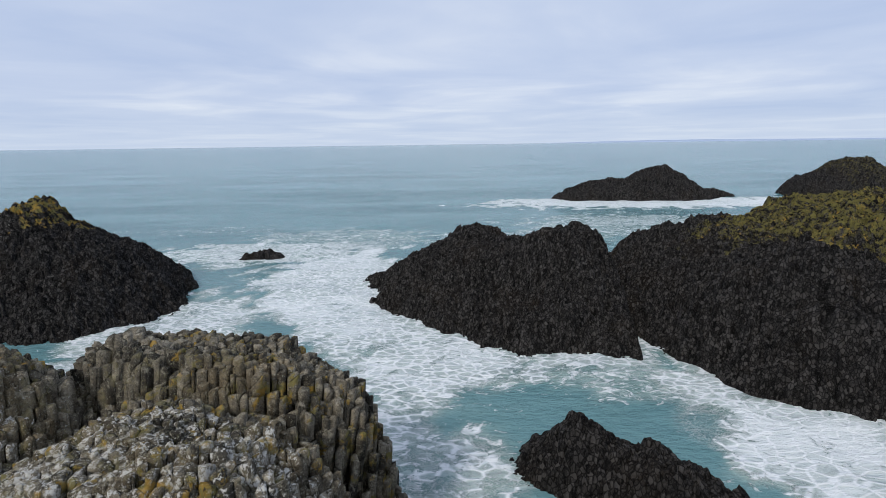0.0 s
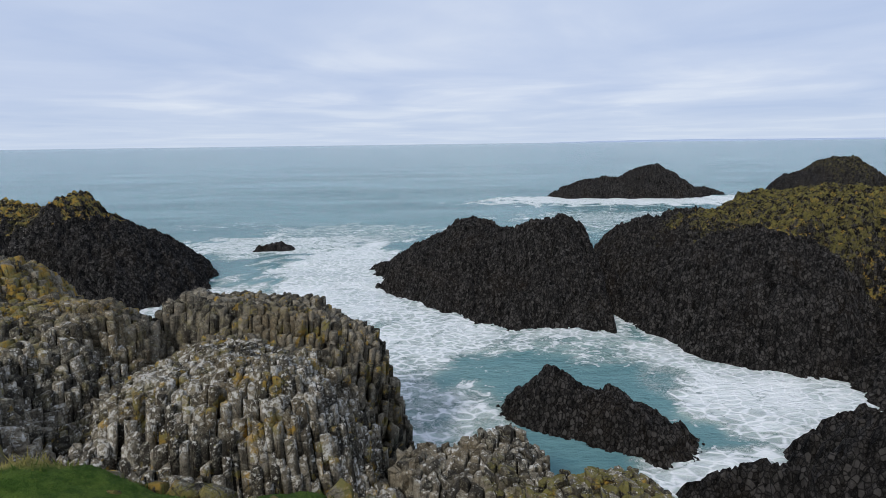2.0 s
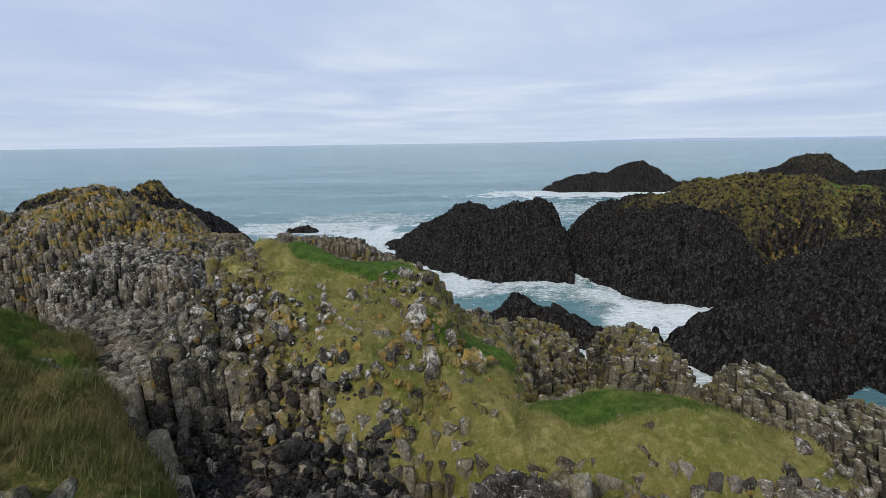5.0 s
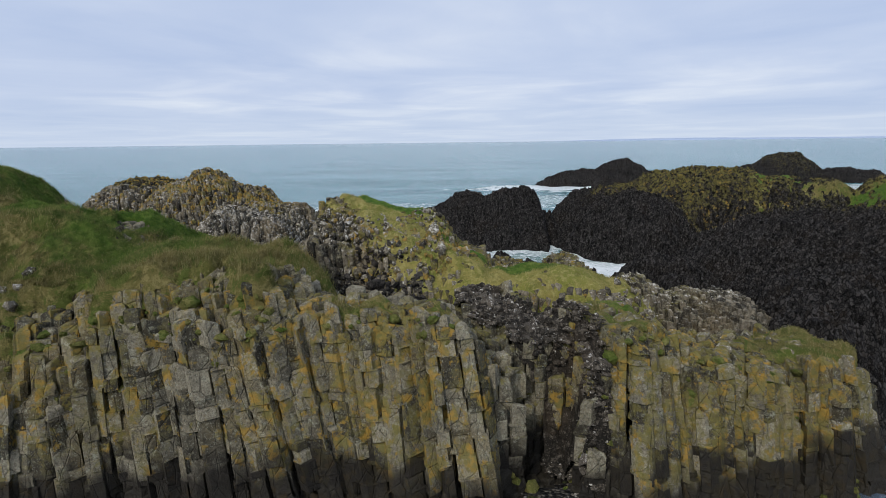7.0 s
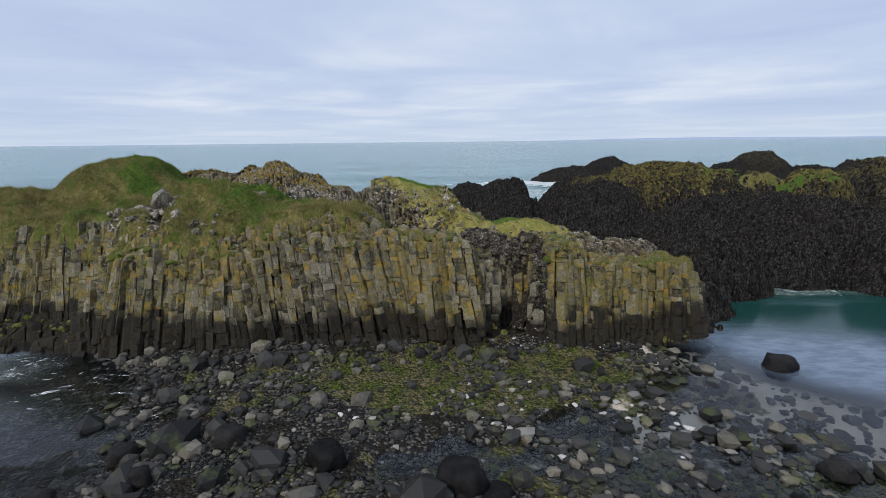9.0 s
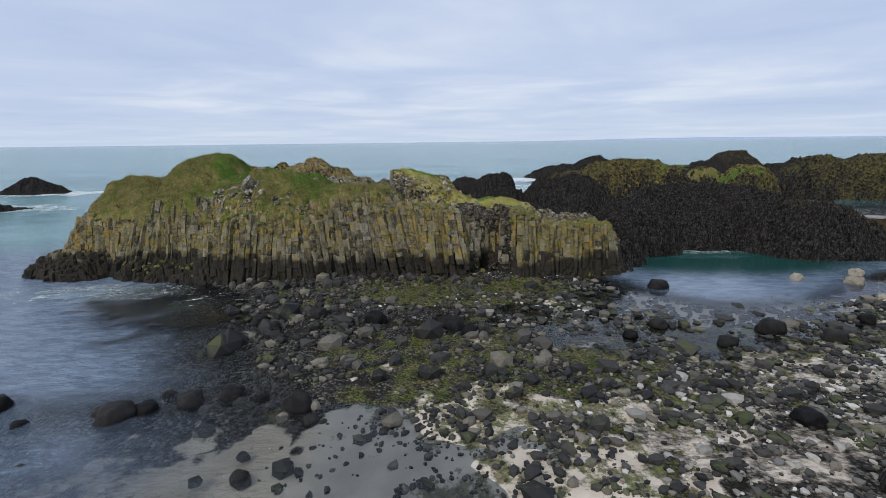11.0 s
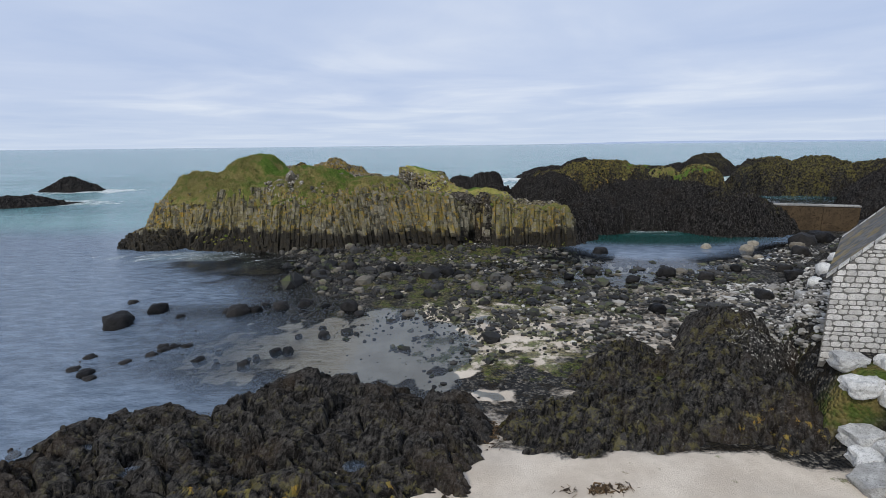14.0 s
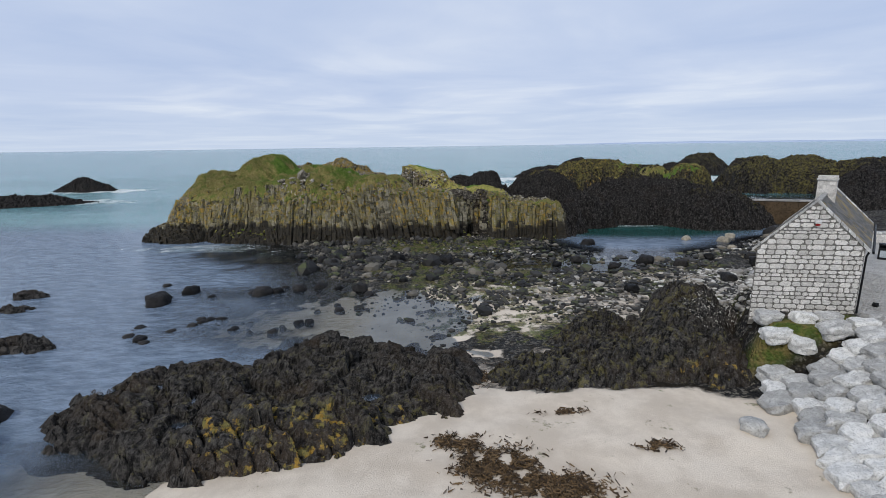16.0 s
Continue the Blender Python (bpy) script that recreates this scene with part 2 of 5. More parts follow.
def ground_material():
    """The shore: pale sand, dark shingle and films of green weed, each with its own patches."""
    n = Nodes("shore_ground")
    fine, mid = n.noise(18.0, 4.0, 0.7), n.noise(1.3, 6.0, 0.65)
    sand = n.mix(n.step(n.noise(0.5, 5.0), 0.35, 0.65), (0.52, 0.445, 0.36), (0.66, 0.58, 0.48))
    sand = n.mix(n.step(fine, 0.45, 0.75, 0.0, 0.25), sand, (0.36, 0.30, 0.23))
    peb = n.cells(7.0, out="Color")
    pebd = n.cells(7.0)
    sepc = n.t.nodes.new("ShaderNodeSeparateColor")
    n.t.links.new(peb, sepc.inputs[0])
    shingle = n.mix(n.step(sepc.outputs[0], 0.35, 0.98), (0.020, 0.020, 0.020), (0.17, 0.155, 0.13))
    shingle = n.mix(n.step(pebd, 0.45, 0.75, 0.0, 0.8), shingle, (0.015, 0.014, 0.013))
    weed = n.mix(n.step(n.noise(5.0, 6.0, 0.75), 0.38, 0.62), (0.022, 0.026, 0.008), n.mix(n.step(n.noise(0.9, 5.0, 0.7), 0.42, 0.58), (0.21, 0.175, 0.085), (0.115, 0.145, 0.026)))
    wrack = n.step(n.noise(0.55, 7.0, 0.74), 0.49, 0.57, 0.0, 0.92)
    sf = n.step(n.math("ADD", n.attr("sandy"), n.math("ADD", n.math("MULTIPLY", n.math("SUBTRACT", mid, 0.5), 1.1), n.math("MULTIPLY", n.math("SUBTRACT", n.noise(0.5, 6.0, 0.7, (0.7, 1.5, 1)), 0.5), 1.6))), 0.30, 0.72)
    c = n.mix(wrack, shingle, n.mix(fine, (0.008, 0.007, 0.005), (0.028, 0.022, 0.014)))
    c = n.mix(sf, c, sand)
    wf = n.step(n.math("ADD", n.math("MULTIPLY", n.attr("weedy"), 0.27), n.noise(0.75, 7.0, 0.72)), 0.61, 0.71, 0.0, 0.9)
    c = n.mix(wf, c, weed)
    c = n.mix(n.math("MULTIPLY", n.attr("lawn"), 1.0), c, n.mix(n.step(mid, 0.4, 0.6), (0.17, 0.14, 0.05), (0.07, 0.10, 0.02)))
    c = n.mix(n.attr("paved"), c, n.mix(n.step(mid, 0.35, 0.65), (0.36, 0.35, 0.33), (0.46, 0.45, 0.43)))
    bump = n.math("ADD", n.math("MULTIPLY", n.math("MULTIPLY", pebd, -2.2), n.math("SUBTRACT", 1.0, sf)), n.math("MULTIPLY", fine, 0.4))
    return n.end(c, n.step(n.height(), 0.0, 0.5, 0.55, 0.9), bump, 0.08, 1.0, 0.12)


M_GROUND = ground_material()


def water_material():
    """Sea water: clear over the shallows, green-grey where deep, broken white foam where the swell works."""
    n = Nodes("sea_water")
    foam, deep, swell = n.attr("foam"), n.attr("deep"), n.attr("swell")
    patch = n.noise(0.11, 5.0, 0.6, (1, 1.5, 1), distort=0.8)
    lumps = n.math("ADD", n.math("MULTIPLY", n.noise(0.55, 9.0, 0.68, (1, 1.7, 1), distort=1.8), 0.7), n.math("MULTIPLY", n.noise(3.2, 8.0, 0.75, (1, 1.4, 1), distort=0.8), 0.3))
    solid = n.step(n.math("ADD", lumps, n.math("MULTIPLY", foam, 0.215)), 0.60, 0.645)
    holes = n.step(n.cells(1.3, "DISTANCE_TO_EDGE", stretch=(1, 1.6, 1)), 0.02, 0.20, 1.0, 0.25)
    solid = n.math("MULTIPLY", solid, n.math("MAXIMUM", holes, n.step(n.math("ADD", n.math("MULTIPLY", patch, 0.6), n.math("MULTIPLY", foam, 0.4)), 0.55, 0.85)))
    thread = []
    for scale, wide in ((0.42, 0.022), (0.95, 0.032), (2.3, 0.045)):
        v = n.math("ABSOLUTE", n.math("SUBTRACT", n.noise(scale, 6.0, 0.58, (1, 1.6, 1), distort=2.6), 0.5))
        thread.append(n.step(v, 0.0, wide, 1.0, 0.0))
    veins = n.math("MAXIMUM", thread[0], n.math("MAXIMUM", n.math("MULTIPLY", thread[1], 0.9), n.math("MULTIPLY", thread[2], 0.6)))
    veins = n.math("MULTIPLY", veins, n.step(n.math("ADD", foam, n.math("MULTIPLY", n.math("SUBTRACT", patch, 0.5), 1.6)), 0.25, 0.80))
    white = n.math("MULTIPLY", n.math("MAXIMUM", solid, n.math("MULTIPLY", veins, 0.85)), n.step(foam, 0.02, 0.25))
    churn = n.step(foam, 0.05, 0.8, 0.0, 0.9)
    c = n.mix(n.step(n.noise(0.035, 7.0, 0.66, (0.35, 1.3, 1)), 0.36, 0.64), (0.085, 0.195, 0.208), (0.165, 0.305, 0.318))
    # bay: light and dark of ripples and sky sheen painted into the blue-grey
    c = n.mix(n.attr("bay"), c, n.mix(n.step(n.noise(0.9, 6.0, 0.66, (0.65, 1.6, 1)), 0.36, 0.64), (0.105, 0.145, 0.20), (0.185, 0.24, 0.315)))
    # the cliff's dark reflection is put into the water's colour below it
    c = n.mix(n.attr("painted_dim"), c, (0.018, 0.024, 0.032))
    c = n.mix(n.attr("pool"), c, (0.010, 0.052, 0.046))
    c = n.mix(churn, c, n.mix(n.step(n.noise(0.28, 6.0, 0.62, (1, 1.8, 1), distort=0.6), 0.40, 0.60), (0.21, 0.31, 0.275), (0.40, 0.50, 0.445)))
    c = n.mix(white, c, (0.80, 0.82, 0.82))
    n.put(n.b.inputs["Base Color"], c)
    n.put(n.b.inputs["Roughness"], n.math("ADD", n.math("MULTIPLY", white, 0.6), 0.16))
    n.b.inputs["IOR"].default_value = 1.33
    n.b.inputs["Specular IOR Level"].default_value = 0.5
    rip = n.math("ADD", n.noise(0.30, 6.0, 0.6, (0.6, 1.6, 1)), n.math("MULTIPLY", n.noise(2.4, 5.0, 0.6, (0.7, 1.4, 1)), 0.33))
    rip = n.math("ADD", n.math("MULTIPLY", rip, swell), n.math("MULTIPLY", white, 0.12))
    calm = n.step(swell, 0.03, 0.2)
    rip = n.math("ADD", rip, n.math("MULTIPLY", n.math("MULTIPLY", calm, n.noise(0.8, 4.0, 0.55, (0.8, 1.6, 1))), 0.5))
    rip = n.math("ADD", rip, n.math("MULTIPLY", n.math("MULTIPLY", calm, n.noise(2.6, 6.0, 0.65, (0.8, 1.5, 1))), 0.34))
    bump = n.t.nodes.new("ShaderNodeBump")
    bump.inputs["Distance"].default_value = 0.55
    bump.inputs["Strength"].default_value = 0.8
    n.t.links.new(rip, bump.inputs["Height"])
    n.t.links.new(bump.outputs[0], n.b.inputs["Normal"])
    clear = n.t.nodes.new("ShaderNodeBsdfTransparent")
    clear.inputs[0].default_value = (0.94, 0.975, 0.97, 1)
    gloss = n.t.nodes.new("ShaderNodeBsdfGlossy")
    gloss.inputs["Roughness"].default_value = 0.08
    n.t.links.new(bump.outputs[0], gloss.inputs["Normal"])
    fres = n.t.nodes.new("ShaderNodeFresnel")
    fres.inputs["IOR"].default_value = 1.45
    n.t.links.new(bump.outputs[0], fres.inputs["Normal"])
    thin = n.t.nodes.new("ShaderNodeMixShader")
    n.t.links.new(fres.outputs[0], thin.inputs[0])
    n.t.links.new(clear.outputs[0], thin.inputs[1])
    n.t.links.new(gloss.outputs[0], thin.inputs[2])
    both = n.t.nodes.new("ShaderNodeMixShader")
    n.put(both.inputs[0], n.math("MAXIMUM", n.step(deep, 0.0, 1.0), white))
    n.t.links.new(thin.outputs[0], both.inputs[1])
    n.t.links.new(n.b.outputs[0], both.inputs[2])
    n.t.links.new(both.outputs[0], n.t.nodes["Material Output"].inputs["Surface"])
    return n.m


M_WATER = water_material()


def weed_material():
    n = Nodes("dried_seaweed")
    return n.end(n.mix(n.step(n.attr("rnd"), 0.2, 0.9), (0.035, 0.022, 0.012), (0.15, 0.095, 0.045)), 0.8)


M_KELP = weed_material()


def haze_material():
    n = Nodes("far_coast_haze_tint")
    # pale blue air haze is painted as the hills' own colour
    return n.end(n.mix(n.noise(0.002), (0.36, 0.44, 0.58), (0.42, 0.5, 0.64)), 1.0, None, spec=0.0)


M_COAST = haze_material()

# ---- arithmetic for the shapes of rock and shore ----


def hashed(i, j, s):
    v = np.sin(i * 127.1 + j * 311.7 + s * 74.7) * 43758.5453
    return v - np.floor(v)


def vnoise(x, y, s):
    i, j = np.floor(x), np.floor(y)
    u, v = x - i, y - j
    u, v = u * u * (3 - 2 * u), v * v * (3 - 2 * v)
    a = hashed(i, j, s) * (1 - u) + hashed(i + 1, j, s) * u
    b = hashed(i, j + 1, s) * (1 - u) + hashed(i + 1, j + 1, s) * u
    return a * (1 - v) + b * v


def fbm(x, y, s, octaves=4):
    total, amp, k = 0.0, 0.5, 1.0
    for o in range(octaves):
        total = total + amp * vnoise(x * k, y * k, s + o * 7)
        amp, k = amp * 0.5, k * 2.03
    return total / (1 - 0.5 ** octaves)


def smooth(v, lo, hi):
    k = np.clip((v - lo) / (hi - lo), 0, 1)
    return k * k * (3 - 2 * k)


def mound(x, y, cx, cy, rx, ry, turn, h, p, sx=0.0, sy=0.0):
    """A dome or flat-topped block of rock; p sets how steep its flanks are, sx and sy the slope of its top."""
    c, s = math.cos(radians(turn)), math.sin(radians(turn))
    u, v = ((x - cx) * c + (y - cy) * s) / rx, (-(x - cx) * s + (y - cy) * c) / ry
    r = (np.abs(u) ** 2.3 + np.abs(v) ** 2.3) ** (1 / 2.3)
    h = h + np.clip(sx * (x - cx) + sy * (y - cy), -1.6, 1.6)
    return np.maximum(h - (h + 1.0) * r ** p, -3.0)


def rock_height(x, y, mounds, seed, rough=0.5, warp=1.3):
    wx = x + warp * 2 * (fbm(x / 4.5, y / 4.5, seed) - 0.5) + warp * 0.5 * (fbm(x / 1.3, y / 1.3, seed + 9) - 0.5)
    wy = y + warp * 2 * (fbm(x / 4.5, y / 4.5, seed + 3) - 0.5) + warp * 0.5 * (fbm(x / 1.3, y / 1.3, seed + 5) - 0.5)
    z = np.full(np.shape(x), -3.0)
    for m in mounds:
        d = mound(wx, wy, *m)
        k = np.clip(0.5 + 0.5 * (z - d) / 0.7, 0, 1)
        z = d * (1 - k) + z * k + 0.7 * k * (1 - k)
    return z + rough * 2 * (fbm(x / 2.6, y / 2.6, seed + 13, 5) - 0.5) * smooth(z, -1.0, 1.5)


def mesh_from(name, verts, faces, material, attrs=None, smooth_shade=False):
    """verts (n, 3); faces a list of (m, k) index arrays; attrs: per vertex."""
    me = bpy.data.meshes.new(name)
    verts = np.asarray(verts, np.float32)
    me.vertices.add(len(verts))
    me.vertices.foreach_set("co", verts.ravel())
    loops = np.concatenate([f.ravel() for f in faces]).astype(np.int32)
    sizes = np.concatenate([np.full(len(f), f.shape[1], np.int32) for f in faces])
    me.loops.add(len(loops))
    me.loops.foreach_set("vertex_index", loops)
    me.polygons.add(len(sizes))
    me.polygons.foreach_set("loop_start", np.concatenate(([0], np.cumsum(sizes)[:-1])).astype(np.int32))
    me.update(calc_edges=True)
    me.polygons.foreach_set("use_smooth", np.full(len(sizes), smooth_shade))
    for key, values in (attrs or {}).items():
        a = me.attributes.new(key, "FLOAT", "POINT")
        a.data.foreach_set("value", np.asarray(values, np.float32))
    me.materials.append(material)
    me.validate()
    return me


def part(name, me, parent, label=""):
    ob = new(name, me)
    ob.parent = parent
    return tagged(ob, label)


def grid_mesh(name, xs, ys, z, material, attrs=None, keep=None, smooth_shade=True):
    """A sheet over the lines xs, ys; keep: which vertices count."""
    nx, ny = len(xs), len(ys)
    X, Y = np.meshgrid(xs, ys)
    v = np.stack([X.ravel(), Y.ravel(), z.ravel()], 1)
    i = (np.arange(ny - 1)[:, None] * nx + np.arange(nx - 1)[None]).ravel()
    q = np.stack([i, i + 1, i + 1 + nx, i + nx], 1)
    attrs = {k: np.asarray(a).ravel() for k, a in (attrs or {}).items()}
    if keep is not None:
        q = q[keep.ravel()[q].any(1)]
        used = np.unique(q)
        back = np.full(nx * ny, -1)
        back[used] = np.arange(len(used))
        v, q = v[used], back[q]
        attrs = {k: a[used] for k, a in attrs.items()}
    return mesh_from(name, v, [q], material, attrs, smooth_shade)

# ---- columns of basalt ----


def comb(x0, x1, y0, y1, s):
    """Six-sided cells of an uneven honeycomb: centres (n, 2) and corners (n, 6, 2)."""
    dy = s * 0.866
    j = np.arange(math.floor(y0 / dy), math.ceil(y1 / dy))
    i = np.arange(math.floor(x0 / s), math.ceil(x1 / s))
    I, J = np.meshgrid(i, j)
    c = np.stack([(I + 0.5 * (J % 2)) * s, J * dy], -1).reshape(-1, 2)
    a = np.radians(30 + 60 * np.arange(6))
    p = c[:, None] + s / math.sqrt(3) * np.stack([np.cos(a), np.sin(a)], -1)[None]
    key = np.round(p / (s * 0.05))
    jit = np.stack([hashed(key[..., 0], key[..., 1], 1.0), hashed(key[..., 0], key[..., 1], 2.0)], -1) - 0.5
    p = p + jit * s * 0.62
    return p.mean(1), p


def columns(c, p, top, foot, lean, s, seed, attrs, joint=0.75, gap=1.0, show=None, split=False):
    """Columns with worn heads and cross joints. Returns (verts, faces, attrs) of the whole lot, or a list of one each."""
    out, base = [], 0
    n = len(c)
    rnd = hashed(np.round(c[:, 0] * 50), np.round(c[:, 1] * 50), seed)
    segs = np.clip(np.round((show + 0.15) / joint * (0.7 + 0.6 * rnd)), 1, 9).astype(int)
    V, F4, F6, A = [], [], [], {k: [] for k in attrs}
    A["rnd"] = []
    for g in range(1, 10):
        idx = np.where(segs == g)[0]
        if not len(idx):
            continue
        cc, pp, t, b = c[idx], p[idx], top[idx], foot[idx]
        rr = rnd[idx]
        tilt = (np.stack([hashed(rr * 91, rr * 13, 3), hashed(rr * 57, rr * 31, 4)], -1) - 0.5) * 0.7
        rings = [(0.70, np.zeros(len(idx)), 0.0), (1 - 0.06 * gap, np.full(len(idx), 0.14 * s), 0.0)]
        for k in range(1, g + 1):
            cut = k / g + (0.18 * (hashed(rr * 77, k, 5) - 0.5) if k < g else 0)
            d = (t - b) * cut
            if k < g:
                rings.append((1 - 0.05 * gap, d - 0.05 * s, k - 1.0))
                rings.append((1 - 0.22 * gap, d, k - 0.5))
                rings.append((1 - 0.05 * gap, d + 0.05 * s, float(k)))
            else:
                rings.append((1 - 0.05 * gap, d, k - 1.0))
        vs = []
        for scale, depth, k in rings:
            depth = np.broadcast_to(depth, t.shape)
            shift = (np.stack([hashed(rr * 33, k, 6), hashed(rr * 71, k, 7)], -1) - 0.5) * s * 0.36 * gap
            xy = cc[:, None] + (pp - cc[:, None]) * scale + shift[:, None] + lean[idx][:, None] * depth[:, None, None]
            z = (t - depth)[:, None] + ((pp - cc[:, None]) * tilt[:, None]).sum(-1) * (1.0 if k == 0 and depth.max() < 0.2 * s else 0.0)
            vs.append(np.concatenate([xy, z[..., None]], -1))
        vs = np.stack(vs, 1)
        m, R = len(idx), len(rings)
        start = base + np.arange(m) * R * 6
        F6.append(start[:, None] + np.arange(6)[None])
        a = np.arange(6)
        ring = np.stack([a + 6, (a + 1) % 6 + 6, (a + 1) % 6, a], 1)
        ring = np.concatenate([ring + 6 * r for r in range(R - 1)])
        F4.append((start[:, None, None] + ring[None]).reshape(-1, 4))
        V.append(vs.reshape(-1, 3))
        for k in attrs:
            A[k].append(np.repeat(attrs[k][idx], R * 6))
        ring_rnd = np.stack([hashed(rr * 17.3, float(math.floor(k + 0.01)), 8) for _, _, k in rings], 1)
        A["rnd"].append(np.repeat(ring_rnd.ravel(), 6))
        if split:
            for q in range(m):
                out.append((vs[q].reshape(-1, 3), [np.arange(6)[None], ring], {**{k: np.full(R * 6, attrs[k][idx[q]]) for k in attrs}, "rnd": np.repeat(ring_rnd[q], 6)}))
        base += m * R * 6
    if split:
        return out
    return np.concatenate(V), [np.concatenate(F6), np.concatenate(F4)], {k: np.concatenate(a) for k, a in A.items()}


def zone(x, y, spots, seed=40, ragged=0.5):
    """0 to 1 inside soft, ragged ellipses (cx, cy, rx, ry, weight)."""
    w = np.zeros(np.shape(x))
    for cx, cy, rx, ry, k in spots:
        r = np.hypot((x - cx) / rx, (y - cy) / ry)
        w = np.maximum(w, k * smooth(1.25 - r + ragged * (fbm(x / 1.6, y / 1.6, seed) - 0.5) * 2, 0.0, 0.5))
    return w


def outcrop(label, mounds, box, s, material, seed, white=(), gold=(), moss=(), rough=0.5, jitter=0.25, lean=(0.0, 0.0), fan=0.0,
            joint=0.75, carve=None, warp=1.3, pick=None, gap=1.0, worn=False, swirl=0.0, buried=(), upright=None):
    """One mass of columnar rock. pick: the cells whose columns become parts of their own."""
    def hgt(x, y):
        z = rock_height(x, y, mounds, seed, rough, warp)
        return carve(x, y, z) if carve else z

    c, p = comb(*box, s)
    h = hgt(c[:, 0], c[:, 1])
    live = (h > -0.9) & (zone(c[:, 0], c[:, 1], buried, seed + 50, 0.0) < 0.9)
    c, p, h = c[live], p[live], h[live]
    near = np.min([hgt(c[:, 0] + dx * s * 1.3, c[:, 1] + dy * s * 1.3) for dx, dy in ((1, 0), (-1, 0), (0, 1), (0, -1), (0.7, 0.7), (-0.7, 0.7), (0.7, -0.7), (-0.7, -0.7))], axis=0)
    jit = (hashed(np.round(c[:, 0] * 9), np.round(c[:, 1] * 9), seed + 1) - 0.5) * 2
    drop = np.maximum(h - near, 0)
    top = h + jit * jitter * (0.35 + np.minimum(drop, 1.6) * 0.55)
    foot = np.maximum(np.minimum(near, h) - 0.85 - 0.9 * jitter - 0.8 * swirl, -1.8)
    foot = np.minimum(foot, top - 0.3)
    gx = (hgt(c[:, 0] + 1.2, c[:, 1]) - hgt(c[:, 0] - 1.2, c[:, 1])) / 2.4
    gy = (hgt(c[:, 0], c[:, 1] + 1.2) - hgt(c[:, 0], c[:, 1] - 1.2)) / 2.4
    ln = np.stack([np.clip(-gx, -1, 1) * fan + lean[0], np.clip(-gy, -1, 1) * fan + lean[1]], -1)
    if swirl:
        ln = ln + swirl * 2 * (np.stack([fbm(c[:, 0] / 6, c[:, 1] / 6, seed + 31, 2), fbm(c[:, 0] / 6, c[:, 1] / 6, seed + 33, 2)], -1) - 0.5)
    if upright:
        ln = ln * smooth(np.hypot(c[:, 0] - upright[0], c[:, 1] - upright[1]), upright[2] * 0.6, upright[2])[:, None]
    attrs = {"white": zone(c[:, 0], c[:, 1], white, seed + 20), "gold": zone(c[:, 0], c[:, 1], gold, seed + 21), "moss": zone(c[:, 0], c[:, 1], moss, seed + 22)}
    ob = new("basalt_outcrop")
    tagged(ob, label, "rock outcrop")
    single = np.zeros(len(c), bool)
    if pick is not None:
        order = np.argsort(-(top - foot) * pick(c[:, 0], c[:, 1]))[:300]
    else:
        order = np.argsort(np.hypot(c[:, 0] - 4, c[:, 1] + 10) - 6 * np.minimum(top - foot, 1.5))[:min(150, len(c) // 3)]
    single[order] = True
    if len(order):
        sub = lambda m: (c[m], p[m], top[m], foot[m], ln[m], s, seed, {k: a[m] for k, a in attrs.items()}, joint, gap, drop[m])
        for v, f, a in columns(*sub(single), split=True):
            part("column", mesh_from("column", v, f, material, a, worn), ob)
        rest = sub(~single)
    v, f, a = columns(*rest)
    body = part("column_mass", mesh_from("column_mass", v, f, material, a, worn), ob)
    tagged(body, kind="stuff")
    return ob, hgt


def blocks(x, y, s, seed, turn=0.0, stretch=2.2):
    """Tilted joint blocks: a height for each place and how near it is to a crack."""
    c, q = math.cos(radians(turn)), math.sin(radians(turn))
    u, v = (x * c + y * q) / (s * stretch), (-x * q + y * c) / s
    i0, j0 = np.floor(u), np.floor(v)
    d1, d2 = np.full(u.shape, 9.0), np.full(u.shape, 9.0)
    val = np.zeros(u.shape)
    for di in (-1, 0, 1):
        for dj in (-1, 0, 1):
            i, j = i0 + di, j0 + dj
            px, py = i + hashed(i, j, seed), j + hashed(i, j, seed + 1)
            d = np.hypot(u - px, v - py)
            h = hashed(i, j, seed + 2) - 0.5 + (u - px) * (hashed(i, j, seed + 3) - 0.5) * 1.2 + (v - py) * (hashed(i, j, seed + 4) - 0.2) * 1.1
            near = d < d1
            d2 = np.where(near, d1, np.minimum(d2, d))
            val = np.where(near, h, val)
            d1 = np.where(near, d, d1)
    return val, d2 - d1


